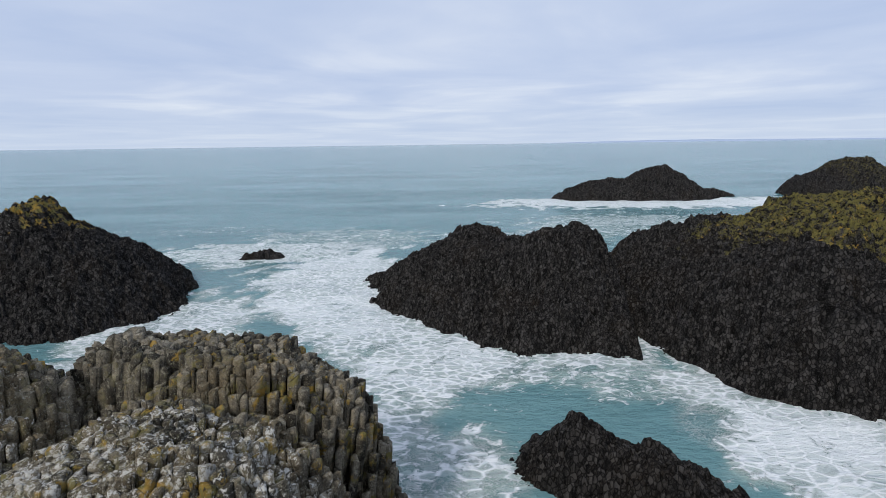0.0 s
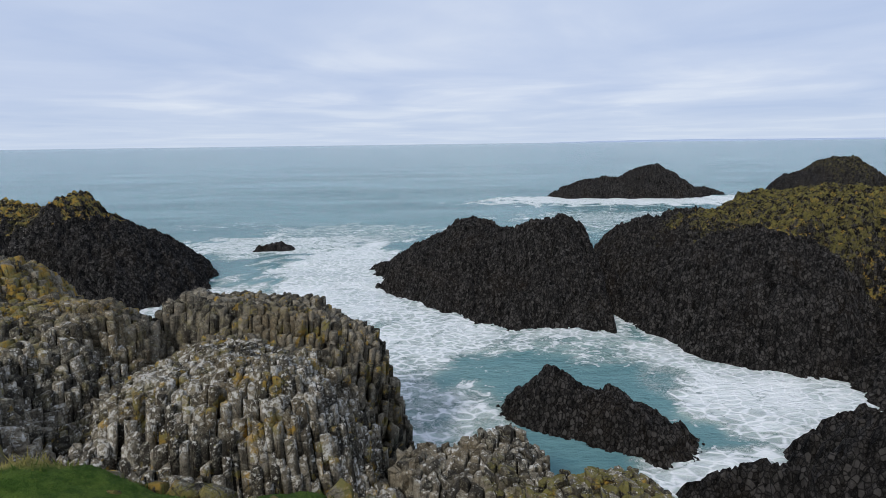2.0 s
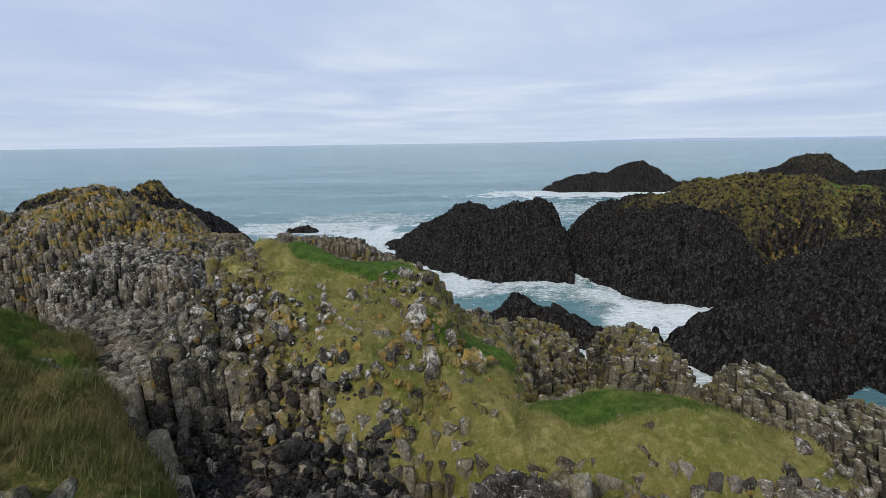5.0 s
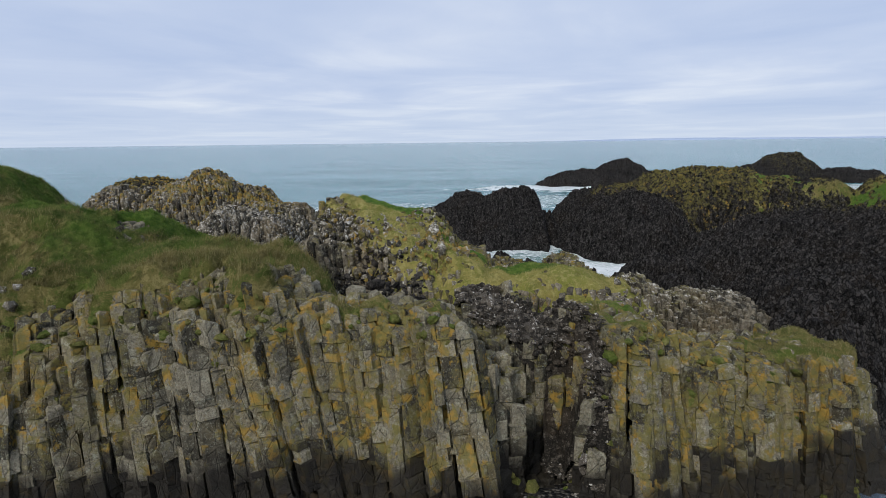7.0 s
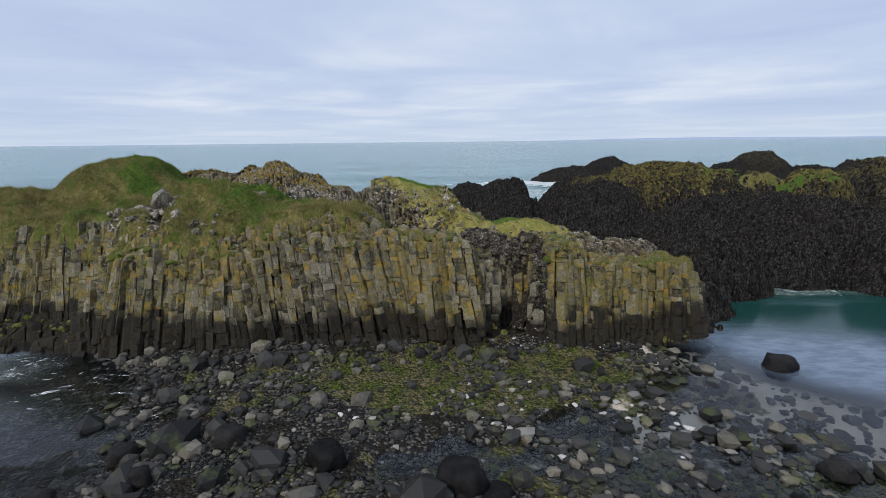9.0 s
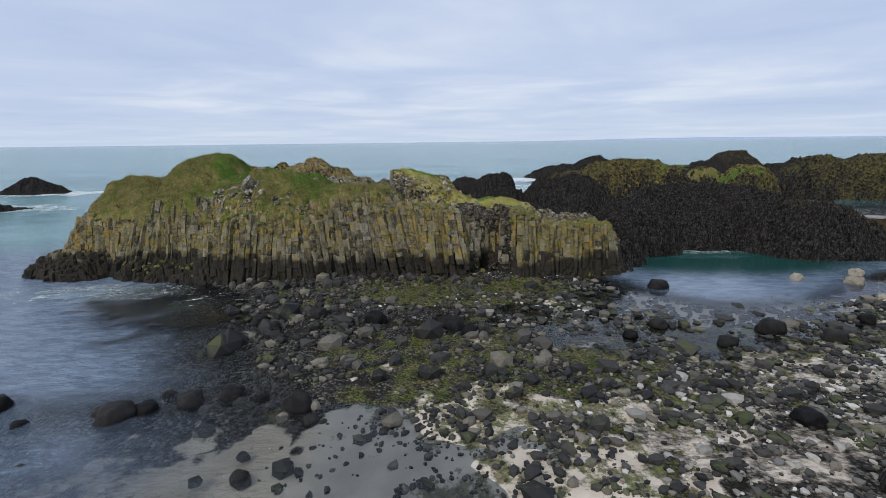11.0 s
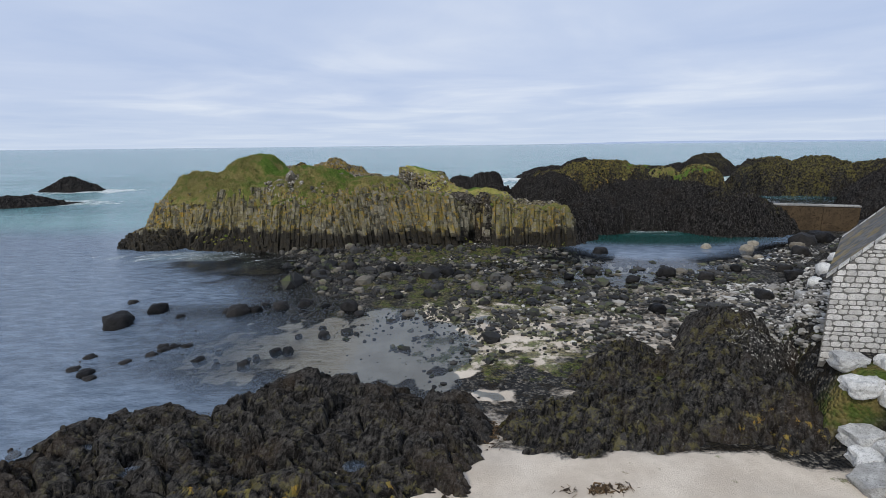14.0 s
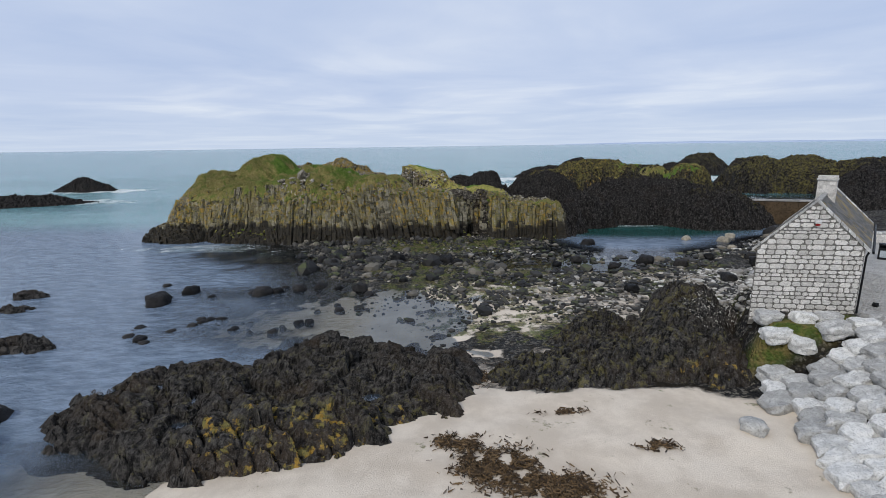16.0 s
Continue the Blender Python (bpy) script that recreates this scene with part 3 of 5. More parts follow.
def rock_skin(label, mounds, box, step, material, seed, gold=(), moss=(), white=(), rough=0.8, warp=1.5, carve=None, head=0.34, amp=1.0):
    """A mass of worn basalt seen from far off: ledges and broken column heads over one rolling surface."""
    def hgt(x, y):
        z = rock_height(x, y, mounds, seed, rough, warp)
        return carve(x, y, z) if carve else z

    xs, ys = np.arange(box[0], box[1], step), np.arange(box[2], box[3], step)
    X, Y = np.meshgrid(xs, ys)
    Z = hgt(X, Y)
    a, ca = blocks(X, Y, head * 3.6, seed + 3, 25, 1.6)
    b, cb_ = blocks(X + 0.15 * a, Y + 0.1 * a, head, seed + 5, 0, 1.15)
    live = smooth(Z, -1.6, 0.2)
    ledge = Z / 0.55 + 0.9 * fbm(X / 3.0, Y / 3.0, seed + 41, 2)
    Z = Z + amp * live * (0.36 * a + head * 1.0 * b - 0.34 * smooth(0.10 - ca, 0, 0.10) - head * 0.75 * smooth(0.22 - cb_, 0, 0.20) + 0.22 * (np.abs(ledge - np.floor(ledge) - 0.5) - 0.25))
    at = {"rnd": hashed(np.round(a * 40), np.round(b * 10), 3), "gold": zone(X, Y, gold, seed + 20), "moss": zone(X, Y, moss, seed + 21), "white": zone(X, Y, white, seed + 22)}
    me = grid_mesh("basalt_outcrop", xs, ys, Z, material, at, Z > -1.6, smooth_shade=False)
    return tagged(new("basalt_outcrop", me), label, "rock outcrop"), hgt


def turf(parent, hgt, box, spots, lush, step=0.3, seed=60, lift=0.16, cut=0.5, blades=0, gaps=0.9, tall=0.16, grade=(1.0, 1.7), low=(-9.0, -8.0), skin=M_TURF, blade=M_BLADE, bumpy=0.55):
    """A skin of turf on a rock, thick in the middle, broken at its edges, with blades of grass standing in it."""
    xs, ys = np.arange(box[0], box[1], step), np.arange(box[2], box[3], step)
    X, Y = np.meshgrid(xs, ys)
    w = zone(X, Y, spots, seed, gaps)
    z = np.mean([hgt(X + a, Y + b) for a, b in ((0, 0), (0.3, 0), (-0.3, 0), (0, 0.3), (0, -0.3))], axis=0)
    z = z + lift * 2 * (w - cut) + bumpy * (fbm(X / 1.1, Y / 1.1, seed + 2) - 0.5) + 0.40 * (fbm(X / 0.55, Y / 0.55, seed + 4, 2) - 0.5) * (1 - 0.75 * np.clip(zone(X, Y, lush, seed + 5, 0.6), 0, 1))
    gy_t, gx_t = np.gradient(z, step)
    steep = smooth(np.hypot(gx_t, gy_t), *grade)
    w = w * (1 - steep) * smooth(z, *low)
    z = z - 0.7 * steep
    lu = np.clip(zone(X, Y, lush, seed + 5, 0.6), 0, 1)
    keep = w > 0.25
    sheet = part("turf", grid_mesh("turf", xs, ys, z, skin, {"lush": lu}, keep), parent, "wind-combed green and straw turf")
    tagged(sheet, kind="stuff")
    if blades:
        rng = np.random.default_rng(seed)
        k = rng.choice(X.size, blades, p=(np.maximum(w, 0) ** 1.0 * (w > cut)).ravel() / (np.maximum(w, 0) * (w > cut)).sum())
        bx, by = X.ravel()[k] + rng.uniform(-step / 2, step / 2, blades), Y.ravel()[k] + rng.uniform(-step / 2, step / 2, blades)
        i0, j0 = np.clip(((bx - xs[0]) / step).astype(int), 0, len(xs) - 2), np.clip(((by - ys[0]) / step).astype(int), 0, len(ys) - 2)
        u, v = (bx - xs[i0]) / step, (by - ys[j0]) / step
        bz = (z[j0, i0] * (1 - u) + z[j0, i0 + 1] * u) * (1 - v) + (z[j0 + 1, i0] * (1 - u) + z[j0 + 1, i0 + 1] * u) * v - 0.02
        L = tall * rng.uniform(0.6, 1.5, blades) * (1.25 - 0.95 * lu.ravel()[k])
        head = 0.6 + 2.0 * fbm(bx / 2.5, by / 2.5, seed + 8) + rng.normal(0, 0.7, blades)
        w0, bend = 0.006 + 0.008 * rng.random(blades), L * rng.uniform(0.4, 1.1, blades)
        dx, dy = np.cos(head), np.sin(head)
        v = np.stack([np.stack([bx - dy * w0, by + dx * w0, bz], -1), np.stack([bx + dy * w0, by - dx * w0, bz], -1),
                      np.stack([bx + dx * bend, by + dy * bend, bz + L], -1)], 1).reshape(-1, 3)
        f = np.arange(blades * 3).reshape(-1, 3)
        gr = mesh_from("grass_blades", v, [f], blade, {"lush": np.repeat(lu.ravel()[k], 3), "rnd": np.repeat(rng.random(blades), 3)})
        tagged(part("grass", gr, parent), kind="stuff")
    return sheet


def rubble(name, label, hgt, box, spots, count, size, material, seed, sink=0.0, white=0.4, tall=1.0, gold=0.0):
    """Angular broken stone lying on a rock, as one mesh."""
    rng = np.random.default_rng(seed)
    x, y = rng.uniform(box[0], box[1], count * 6), rng.uniform(box[2], box[3], count * 6)
    ok = rng.random(len(x)) < zone(x, y, spots, seed, 0.5)
    x, y = x[ok][:count], y[ok][:count]
    n = len(x)
    r = size * np.exp(rng.normal(0, 0.5, n))
    z = hgt(x, y) + r * 0.3 - sink
    g = (1 + 5 ** 0.5) / 2
    ball = np.array([(-1, g, 0), (1, g, 0), (-1, -g, 0), (1, -g, 0), (0, -1, g), (0, 1, g), (0, -1, -g), (0, 1, -g), (g, 0, -1), (g, 0, 1), (-g, 0, -1), (-g, 0, 1)]) / 1.7
    faces = np.array([(0, 11, 5), (0, 5, 1), (0, 1, 7), (0, 7, 10), (0, 10, 11), (1, 5, 9), (5, 11, 4), (11, 10, 2), (10, 7, 6), (7, 1, 8),
                      (3, 9, 4), (3, 4, 2), (3, 2, 6), (3, 6, 8), (3, 8, 9), (4, 9, 5), (2, 4, 11), (6, 2, 10), (8, 6, 7), (9, 8, 1)])
    v = ball[None] * (0.7 + 0.55 * rng.random((n, 12, 3))) * np.stack([r, r * rng.uniform(0.5, 1, n), r * rng.uniform(0.4, 0.8, n) * tall], -1)[:, None]
    a, t = rng.uniform(0, 6.283, n), rng.normal(0, 0.35, n)
    X, Z = v[..., 0] * np.cos(t)[:, None] - v[..., 2] * np.sin(t)[:, None], v[..., 0] * np.sin(t)[:, None] + v[..., 2] * np.cos(t)[:, None]
    P = np.stack([X * np.cos(a)[:, None] - v[..., 1] * np.sin(a)[:, None] + x[:, None], X * np.sin(a)[:, None] + v[..., 1] * np.cos(a)[:, None] + y[:, None], Z + z[:, None]], -1)
    zero = np.zeros(n * 12)
    me = mesh_from(name, P.reshape(-1, 3), [(np.arange(n)[:, None, None] * 12 + faces[None]).reshape(-1, 3)], material,
                   {"rnd": np.repeat(rng.random(n), 12), "white": zero + white, "gold": zero + gold, "moss": zero, "lush": zero + 0.35})
    return tagged(new(name, me), label, "stones", kind="stuff")


# ---- the rocks, from the near shore out to sea ----
ISLAND = [
    (-21.0, -5.2, 17.0, 9.6, -3, 7.6, 5.0),
    (-27.4, -0.4, 7.4, 8.0, -10, 11.0, 2.8),
    (-21.0, -3.4, 7.0, 6.0, 0, 9.0, 2.6),
    (-33.6, -4.0, 8.7, 7.5, 0, 8.6, 2.4),
    (-37.5, -9.5, 5.0, 4.5, 0, 2.4, 5.0),
    (-16.5, -5.8, 8.0, 5.4, 0, 9.2, 3.5, -0.12),
    (-8.6, -9.0, 5.6, 5.2, 0, 7.8, 7.0, -0.01, -0.03),
    (-1.9, -11.0, 4.6, 2.7, 0, 6.7, 6.0, -0.10),
    (2.5, -9.6, 2.8, 3.9, 0, 5.6, 8.0, 0.0, 0.40),
    (6.2, -10.2, 3.0, 3.4, 0, 6.3, 6.0, -0.06),
    (9.9, -10.4, 3.2, 3.2, 0, 5.0, 6.0, -0.05),
    (13.8, -10.2, 2.8, 3.2, 0, 4.7, 6.0),
]


def gully_cut(x, y, z):
    """The trough of scree that slopes from the floor behind the cliff down to the cave."""
    t = np.clip((-7.2 - y) / 4.8, 0, 1)
    mid = 1.2 + 4.1 * t + 0.5 * (fbm(x / 1.1, y / 1.1, 77) - 0.5)
    floor = 6.1 - 1.3 * t - 3.4 * smooth(y, -11.9, -12.8)
    cut = smooth(np.abs(x - mid), 1.6 - 0.5 * t, 1.05 - 0.4 * t) * smooth(y, -5.4, -6.4)
    return z * (1 - cut) + np.minimum(z, floor) * cut


def island_gully(x, y, z):
    """The cliff's uneven front, the scree-filled cleft that runs down through it and the cave beside the cleft."""
    front = np.interp(x, [-46, -42, -38, -30, -20, -10, -5, -1, 3, 6, 11, 14, 17, 19], [-8, -11.2, -13.0, -13.8, -14.0, -14.0, -13.9, -13.5, -13.3, -13.3, -13.7, -12.4, -10.4, -7.5])
    d = y - front + 1.6 * (fbm(x / 3.6, y / 14.0, 79, 3) - 0.5) * (1 - 0.6 * np.exp(-((x - 3) / 3) ** 2))
    z = np.minimum(z, np.interp(d, [-1.5, -0.6, 0, 0.7, 1.2, 1.6, 2.6, 4.2, 7.5, 14], [-3.0, -1.0, 0.2, 1.0, 3.6, 6.4, 7.6, 8.3, 10.0, 20]))
    shelf_ = smooth(-x, 20, 25)
    z = z * (1 - shelf_) + shelf_ * np.minimum(z, np.interp(d, [0, 1.4, 2.2, 3.3, 4.1, 6.0, 10.0], [0.4, 1.3, 1.9, 5.4, 7.2, 8.4, 20]))
    z = gully_cut(x, y, z)
    cave = smooth(x, 2.6, 2.9) * smooth(x, 5.0, 4.8) * smooth(y, -10.7, -11.1)
    return z * (1 - cave) + np.minimum(z, 0.6) * cave


island, island_h = outcrop(
    "grass-capped island of brown basalt columns above a black tide band", ISLAND, (-46, 20, -16, 12), 0.5, M_BROWN, 11,
    white=[(-20.7, -10.5, 2.0, 1.2, 0.9), (8, -7, 9, 4, 0.4), (14, -8, 5, 4, 0.45)],
    gold=[(-22, -11.6, 18, 2.0, 0.65), (-36, -7, 6, 6, 0.8), (-3, -11.4, 5, 1.8, 0.8), (10, -10.5, 7, 2.5, 0.75)],
    moss=[(-20, -11.0, 22, 2.0, 0.7), (8, -10, 9, 3, 0.8)],
    rough=0.6, jitter=0.24, lean=(0.04, -0.22), fan=0.06, joint=0.42, carve=island_gully, warp=0.9, gap=0.95, swirl=0.3, buried=[(-24, -2.6, 12.5, 4.6, 1.0)], upright=(3.9, -11.2, 3.0),
    pick=lambda x, y: (y < -9.0) & (x > -30) & (x < 16))
turf(island, island_h, (-44, 16, -13.5, 9),
     [(-24, -3.6, 17, 9.4, 1.0), (-33, -3, 8, 6, 0.9), (-10.5, -7.8, 5.6, 4.6, 1.0), (6.6, -9.8, 1.8, 1.2, 0.55), (10.2, -10.4, 1.8, 1.0, 0.5), (-1.0, -10.2, 2.0, 0.8, 0.5)],
     [(-27, 1, 8, 3, 0.5), (-12, -8.0, 5, 2.0, 0.45), (-18, -3, 8, 3, 0.6), (-24, -8, 3, 1.5, 0.4), (9, -8, 4, 2, 0.5)],
     step=0.2, seed=61, blades=200000, lift=0.42, gaps=0.9, tall=0.2, grade=(2.4, 4.2), low=(5.0, 6.6), bumpy=1.1)
turf(island, island_h, (11, 16.5, -12.5, -7.5), [(13.8, -9.8, 1.9, 1.9, 0.8)], [(13, -9, 2, 2, 0.3)], step=0.16, seed=62, blades=6000, lift=0.2, tall=0.09, grade=(2.0, 3.5))

KNOLL = [
    (-4.6, -6.4, 6.4, 3.4, 0, 5.65, 6.0),
    (5.0, -5.3, 6.2, 2.6, -6, 6.3, 5.0, -0.06),
    (-9.5, -0.4, 4.2, 3.6, 0, 6.4, 6.0, 0.12),
    (-12.5, 1.5, 4.5, 4.0, 0, 6.2, 5.0),
]


def knoll_crown(x, y, z):
    """The knoll: a tilted lawn with a hollow in it, a long stony slope to the south, ribs of rock to the west."""
    u = x + 0.7 * (fbm(x / 1.6, y / 1.6, 171) - 0.5)
    v = y + 0.7 * (fbm(x / 1.6, y / 1.6, 173) - 0.5)
    crown = 9.4 - 0.165 * (u + 6.0) - 0.41 * np.maximum(-1.2 - v, 0) - 0.1 * np.maximum(v, 0)
    crown = crown - 0.22 * np.exp(-((u + 3.1) / 1.3) ** 2) * smooth(v, -1.0, 0.6)
    west = np.interp(u, [-12.5, -9.2, -7.6, -6.9, -6.4, -6.1], [-5, 6.3, 6.9, 7.2, 8.3, 12])
    east = np.interp(u, [-0.9, -0.2, 0.9, 2.4, 7.0], [12, 8.6, 6.8, 6.1, -5.0])
    north = np.interp(v, [0.5, 0.9, 1.5, 2.6, 4.2], [12, 8.0, 6.4, 5.4, -1.0])
    south = np.interp(v, [-8.0, -6.3, -5.2, -4.2], [-5, 5.0, 6.6, 12])
    crown = np.minimum(np.minimum(np.minimum(crown, west), np.minimum(east, north)), south)
    return gully_cut(x, y, np.maximum(z, crown + 0.5 * (fbm(x / 1.3, y / 1.3, 175, 3) - 0.5)))


knoll, knoll_h = outcrop(
    "grassy knoll of pale-tipped basalt columns above a rocky gully", KNOLL, (-19, 14, -11, 6), 0.32, M_GREY, 17,
    white=[(-2, -3.0, 5, 3, 0.5), (8, -2, 4, 5, 0.6), (-11, -1, 7, 5, 0.28)], gold=[(-1, -2, 5, 4, 0.55), (5, -7, 2.5, 1, 0.5)], moss=[(-2, -1, 6, 4, 0.9), (5, -2, 8, 4, 0.8)],
    rough=0.5, jitter=0.18, fan=0.05, joint=0.6, warp=0.7, swirl=0.12, gap=0.6, worn=True, carve=knoll_crown)
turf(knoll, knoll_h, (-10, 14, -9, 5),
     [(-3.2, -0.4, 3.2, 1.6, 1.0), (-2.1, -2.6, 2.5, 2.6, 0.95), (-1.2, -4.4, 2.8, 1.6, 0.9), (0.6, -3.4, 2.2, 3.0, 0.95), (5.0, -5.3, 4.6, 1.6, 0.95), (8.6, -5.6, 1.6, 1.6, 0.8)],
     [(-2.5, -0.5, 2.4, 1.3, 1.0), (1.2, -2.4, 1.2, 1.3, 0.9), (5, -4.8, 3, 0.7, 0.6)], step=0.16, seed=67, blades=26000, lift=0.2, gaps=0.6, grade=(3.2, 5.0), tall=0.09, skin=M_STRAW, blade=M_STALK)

rubble("moss_cushions", "green cushions of moss on the cliff's ledges", island_h, (-34, 15, -13.4, -11.0), [(-12, -12.2, 22, 0.9, 0.9), (9, -12, 7, 1.0, 0.9)], 420, 0.13, M_TURF, 174, 0.05)
SCREE = [(1.4, -7.6, 1.2, 0.9, 1.0), (2.6, -8.8, 1.1, 0.9, 1.0), (3.6, -10.0, 1.0, 0.9, 1.0), (4.6, -11.2, 0.9, 0.9, 1.0), (5.3, -12.3, 0.45, 0.8, 1.0)]
gully_h = lambda x, y: np.maximum(island_h(x, y), knoll_h(x, y))
scx, scy = np.arange(-1, 7, 0.07), np.arange(-13.4, -6, 0.07)
SCX, SCY = np.meshgrid(scx, scy)
SCZ = np.mean([gully_h(SCX + i, SCY + j) for i, j in ((0, 0), (0.4, 0), (-0.4, 0), (0, 0.4), (0, -0.4))], axis=0) + 0.22 + 0.3 * (fbm(SCX / 0.5, SCY / 0.5, 178) - 0.5) + 0.16 * blocks(SCX, SCY, 0.22, 179)[0]
tagged(new("scree", grid_mesh("scree", scx, scy, SCZ, M_SCREE, None, zone(SCX, SCY, SCREE, 171, 0.4) > 0.55, smooth_shade=False)), "slope of packed brown-grey scree in the gully", "scree", kind="stuff")
rubble("scree", "grey-brown scree lying in the gully of the cliff", lambda x, y: gully_h(x, y) + 0.2, (-1, 7, -13.4, -6), SCREE, 5000, 0.06, M_SCREE, 171)
rubble("scree", "dark flat rubble on the floor between the rocks", knoll_h, (-10, 1, -9, -3), [(-4.4, -6.0, 3.2, 1.2, 1.0), (-1.5, -7.2, 2.0, 0.7, 0.9)], 2600, 0.06, M_SLAB, 172, 0.0, 0.05)

rubble("lichened_stones", "white-lichened stones standing out of the knoll's grass", knoll_h, (-7, 9, -8, 1), [(-3.0, -3.8, 3.2, 1.6, 0.9), (-0.6, -1.6, 0.9, 1.6, 0.6), (8.5, -3.0, 1.2, 3.0, 0.6)], 620, 0.075, M_GREY, 173, -0.12, 1.0, 2.0)
rubble("lichened_stones", "grey lichened rocks breaking through the island's turf", island_h, (-24, -15, -11.5, -6.5), [(-20.2, -9.2, 2.2, 1.4, 1.0), (-16.0, -10.2, 1.0, 0.8, 0.6)], 170, 0.17, M_GREY, 177, -0.25, 0.9, 1.2)
rubble("lichened_stones", "orange-lichened stones standing out of the straw-coloured grass", knoll_h, (-6, 5, -8, -1), [(-1.5, -4.0, 2.6, 1.5, 0.9), (1.0, -3.6, 1.2, 1.6, 0.5), (-5.2, -3.0, 0.8, 1.4, 0.5)], 300, 0.085, M_GREY, 176, -0.14, 0.7, 2.0, 1.0)

LEFT = [
    (-6.5, 8.6, 4.8, 3.3, 8, 6.5, 7.0, 0.03),
    (-7.2, 13.3, 5.6, 2.6, -4, 7.1, 6.0, -0.03),
    (-19.0, 11.5, 8.6, 6.6, 0, 10.1, 2.6),
    (-25.5, 12.0, 6.5, 6.0, 0, 9.0, 2.8),
    (-12.8, 10.0, 4.6, 4.8, 0, 8.1, 3.2, -0.12),
    (-14.0, 5.6, 6.2, 4.8, 0, 8.0, 3.0, -0.10, 0.05),
    (-8.4, 4.8, 4.0, 3.4, 0, 5.0, 5.0),
    (-15.0, 11.2, 3.8, 3.8, 0, 9.0, 2.8),
    (-2.2, 6.4, 2.6, 2.4, 0, 3.6, 3.0),
]
def crevices(x, y, z):
    """Dark wandering clefts and stepped blocks in the ridge."""
    n = fbm(x / 2.2, y / 2.2, 191, 3)
    z = z - 0.55 * smooth(0.035 - np.abs(n - 0.5), 0.0, 0.03)
    return z + 0.35 * (np.floor(5 * fbm(x / 1.7, y / 1.7, 193, 2)) / 5 - 0.5)


left_rock, left_h = outcrop(
    "grey-brown basalt ridge crusted with white and golden lichen", LEFT, (-33, 1, 0, 22), 0.25, M_GREY, 23,
    white=[(-6.0, 7.6, 5.0, 2.6, 1.0), (-13, 6, 8, 3.2, 0.75), (-8, 12, 7, 6, 0.15), (-20, 8, 9, 5, 0.6)],
    gold=[(-17.5, 11, 6.5, 4.0, 0.9), (-5.5, 9, 5, 4, 0.3), (-5, 13.5, 4, 3, 0.4), (-26, 12, 6, 5, 0.5)], moss=[(-9, 10, 5, 3, 0.4)],
    rough=0.9, jitter=0.17, lean=(0.0, 0.0), fan=0.06, joint=0.5, warp=1.0, swirl=0.22, gap=0.8, worn=True, carve=crevices, pick=lambda x, y: (y < 10) & (x > -14) & (x < 0))
rock_skin(
    "peaked black basalt stack with golden lichen on its crest",
    [(-33.5, 38.0, 13.0, 10.0, 0, 7.6, 1.7), (-32.6, 38.5, 3.4, 4.6, 0, 8.8, 2.6), (-40.0, 37.0, 10.0, 8.0, 0, 8.1, 2.4)], (-52, -18, 26, 50), 0.15, M_BLACK, 31,
    white=[(-42, 35, 9, 7, 0.3)], gold=[(-40, 39, 7, 5, 0.9), (-33, 38.5, 3, 3, 0.8)], moss=[(-40, 39, 7, 6, 0.5)], rough=0.6)
rock_skin(
    "low black basalt ridge washed by the swell", [(6.8, 15.4, 5.6, 2.6, -22, 1.8, 2.0), (5.0, 16.2, 1.9, 1.8, 0, 2.2, 2.0)],
    (-1, 14, 10, 20.5), 0.07, M_BLACK, 37, rough=0.5, warp=0.9, head=0.26, amp=0.7)


def sea_inlet(x, y, z):
    """The narrow gut between shelf and headland where white water wells up."""
    cut = np.exp(-(((x - 13.5 + 0.25 * (y - 7.5) + 0.8 * (fbm(x, y, 58) - 0.5)) / 1.35) ** 2 + ((y - 7.5) / 2.3) ** 2) ** 2)
    return z * (1 - cut) + np.minimum(z, -1.2) * cut


shelf, _ = outcrop(
    "lichen-spotted basalt shelf beside a narrow sea inlet",
    [(1.0, 8.6, 3.4, 2.6, 0, 3.7, 5.0, -0.05), (4.0, 5.0, 3.6, 4.4, 0, 4.2, 4.0), (5.6, 8.2, 3.0, 3.4, 0, 2.2, 3.0), (7.5, 1.8, 2.2, 3.8, 0, 5.3, 3.5), (11.4, 0.0, 2.8, 3.8, 0, 4.3, 3.0), (14.2, -2.4, 4.2, 4.5, 0, 4.4, 3.0)],
    (-2, 20, -6, 14), 0.26, M_GREY, 41, white=[(4, 6, 6, 5, 0.7), (8.5, 2, 4, 6, 0.85), (12, 0.5, 4, 5, 0.8)], gold=[(6, 5, 5, 5, 0.35)],
    moss=[(6, 3, 6, 6, 0.9), (11, 0, 4, 4, 0.7)], rough=0.7, jitter=0.3, warp=0.8, carve=sea_inlet, swirl=0.3)

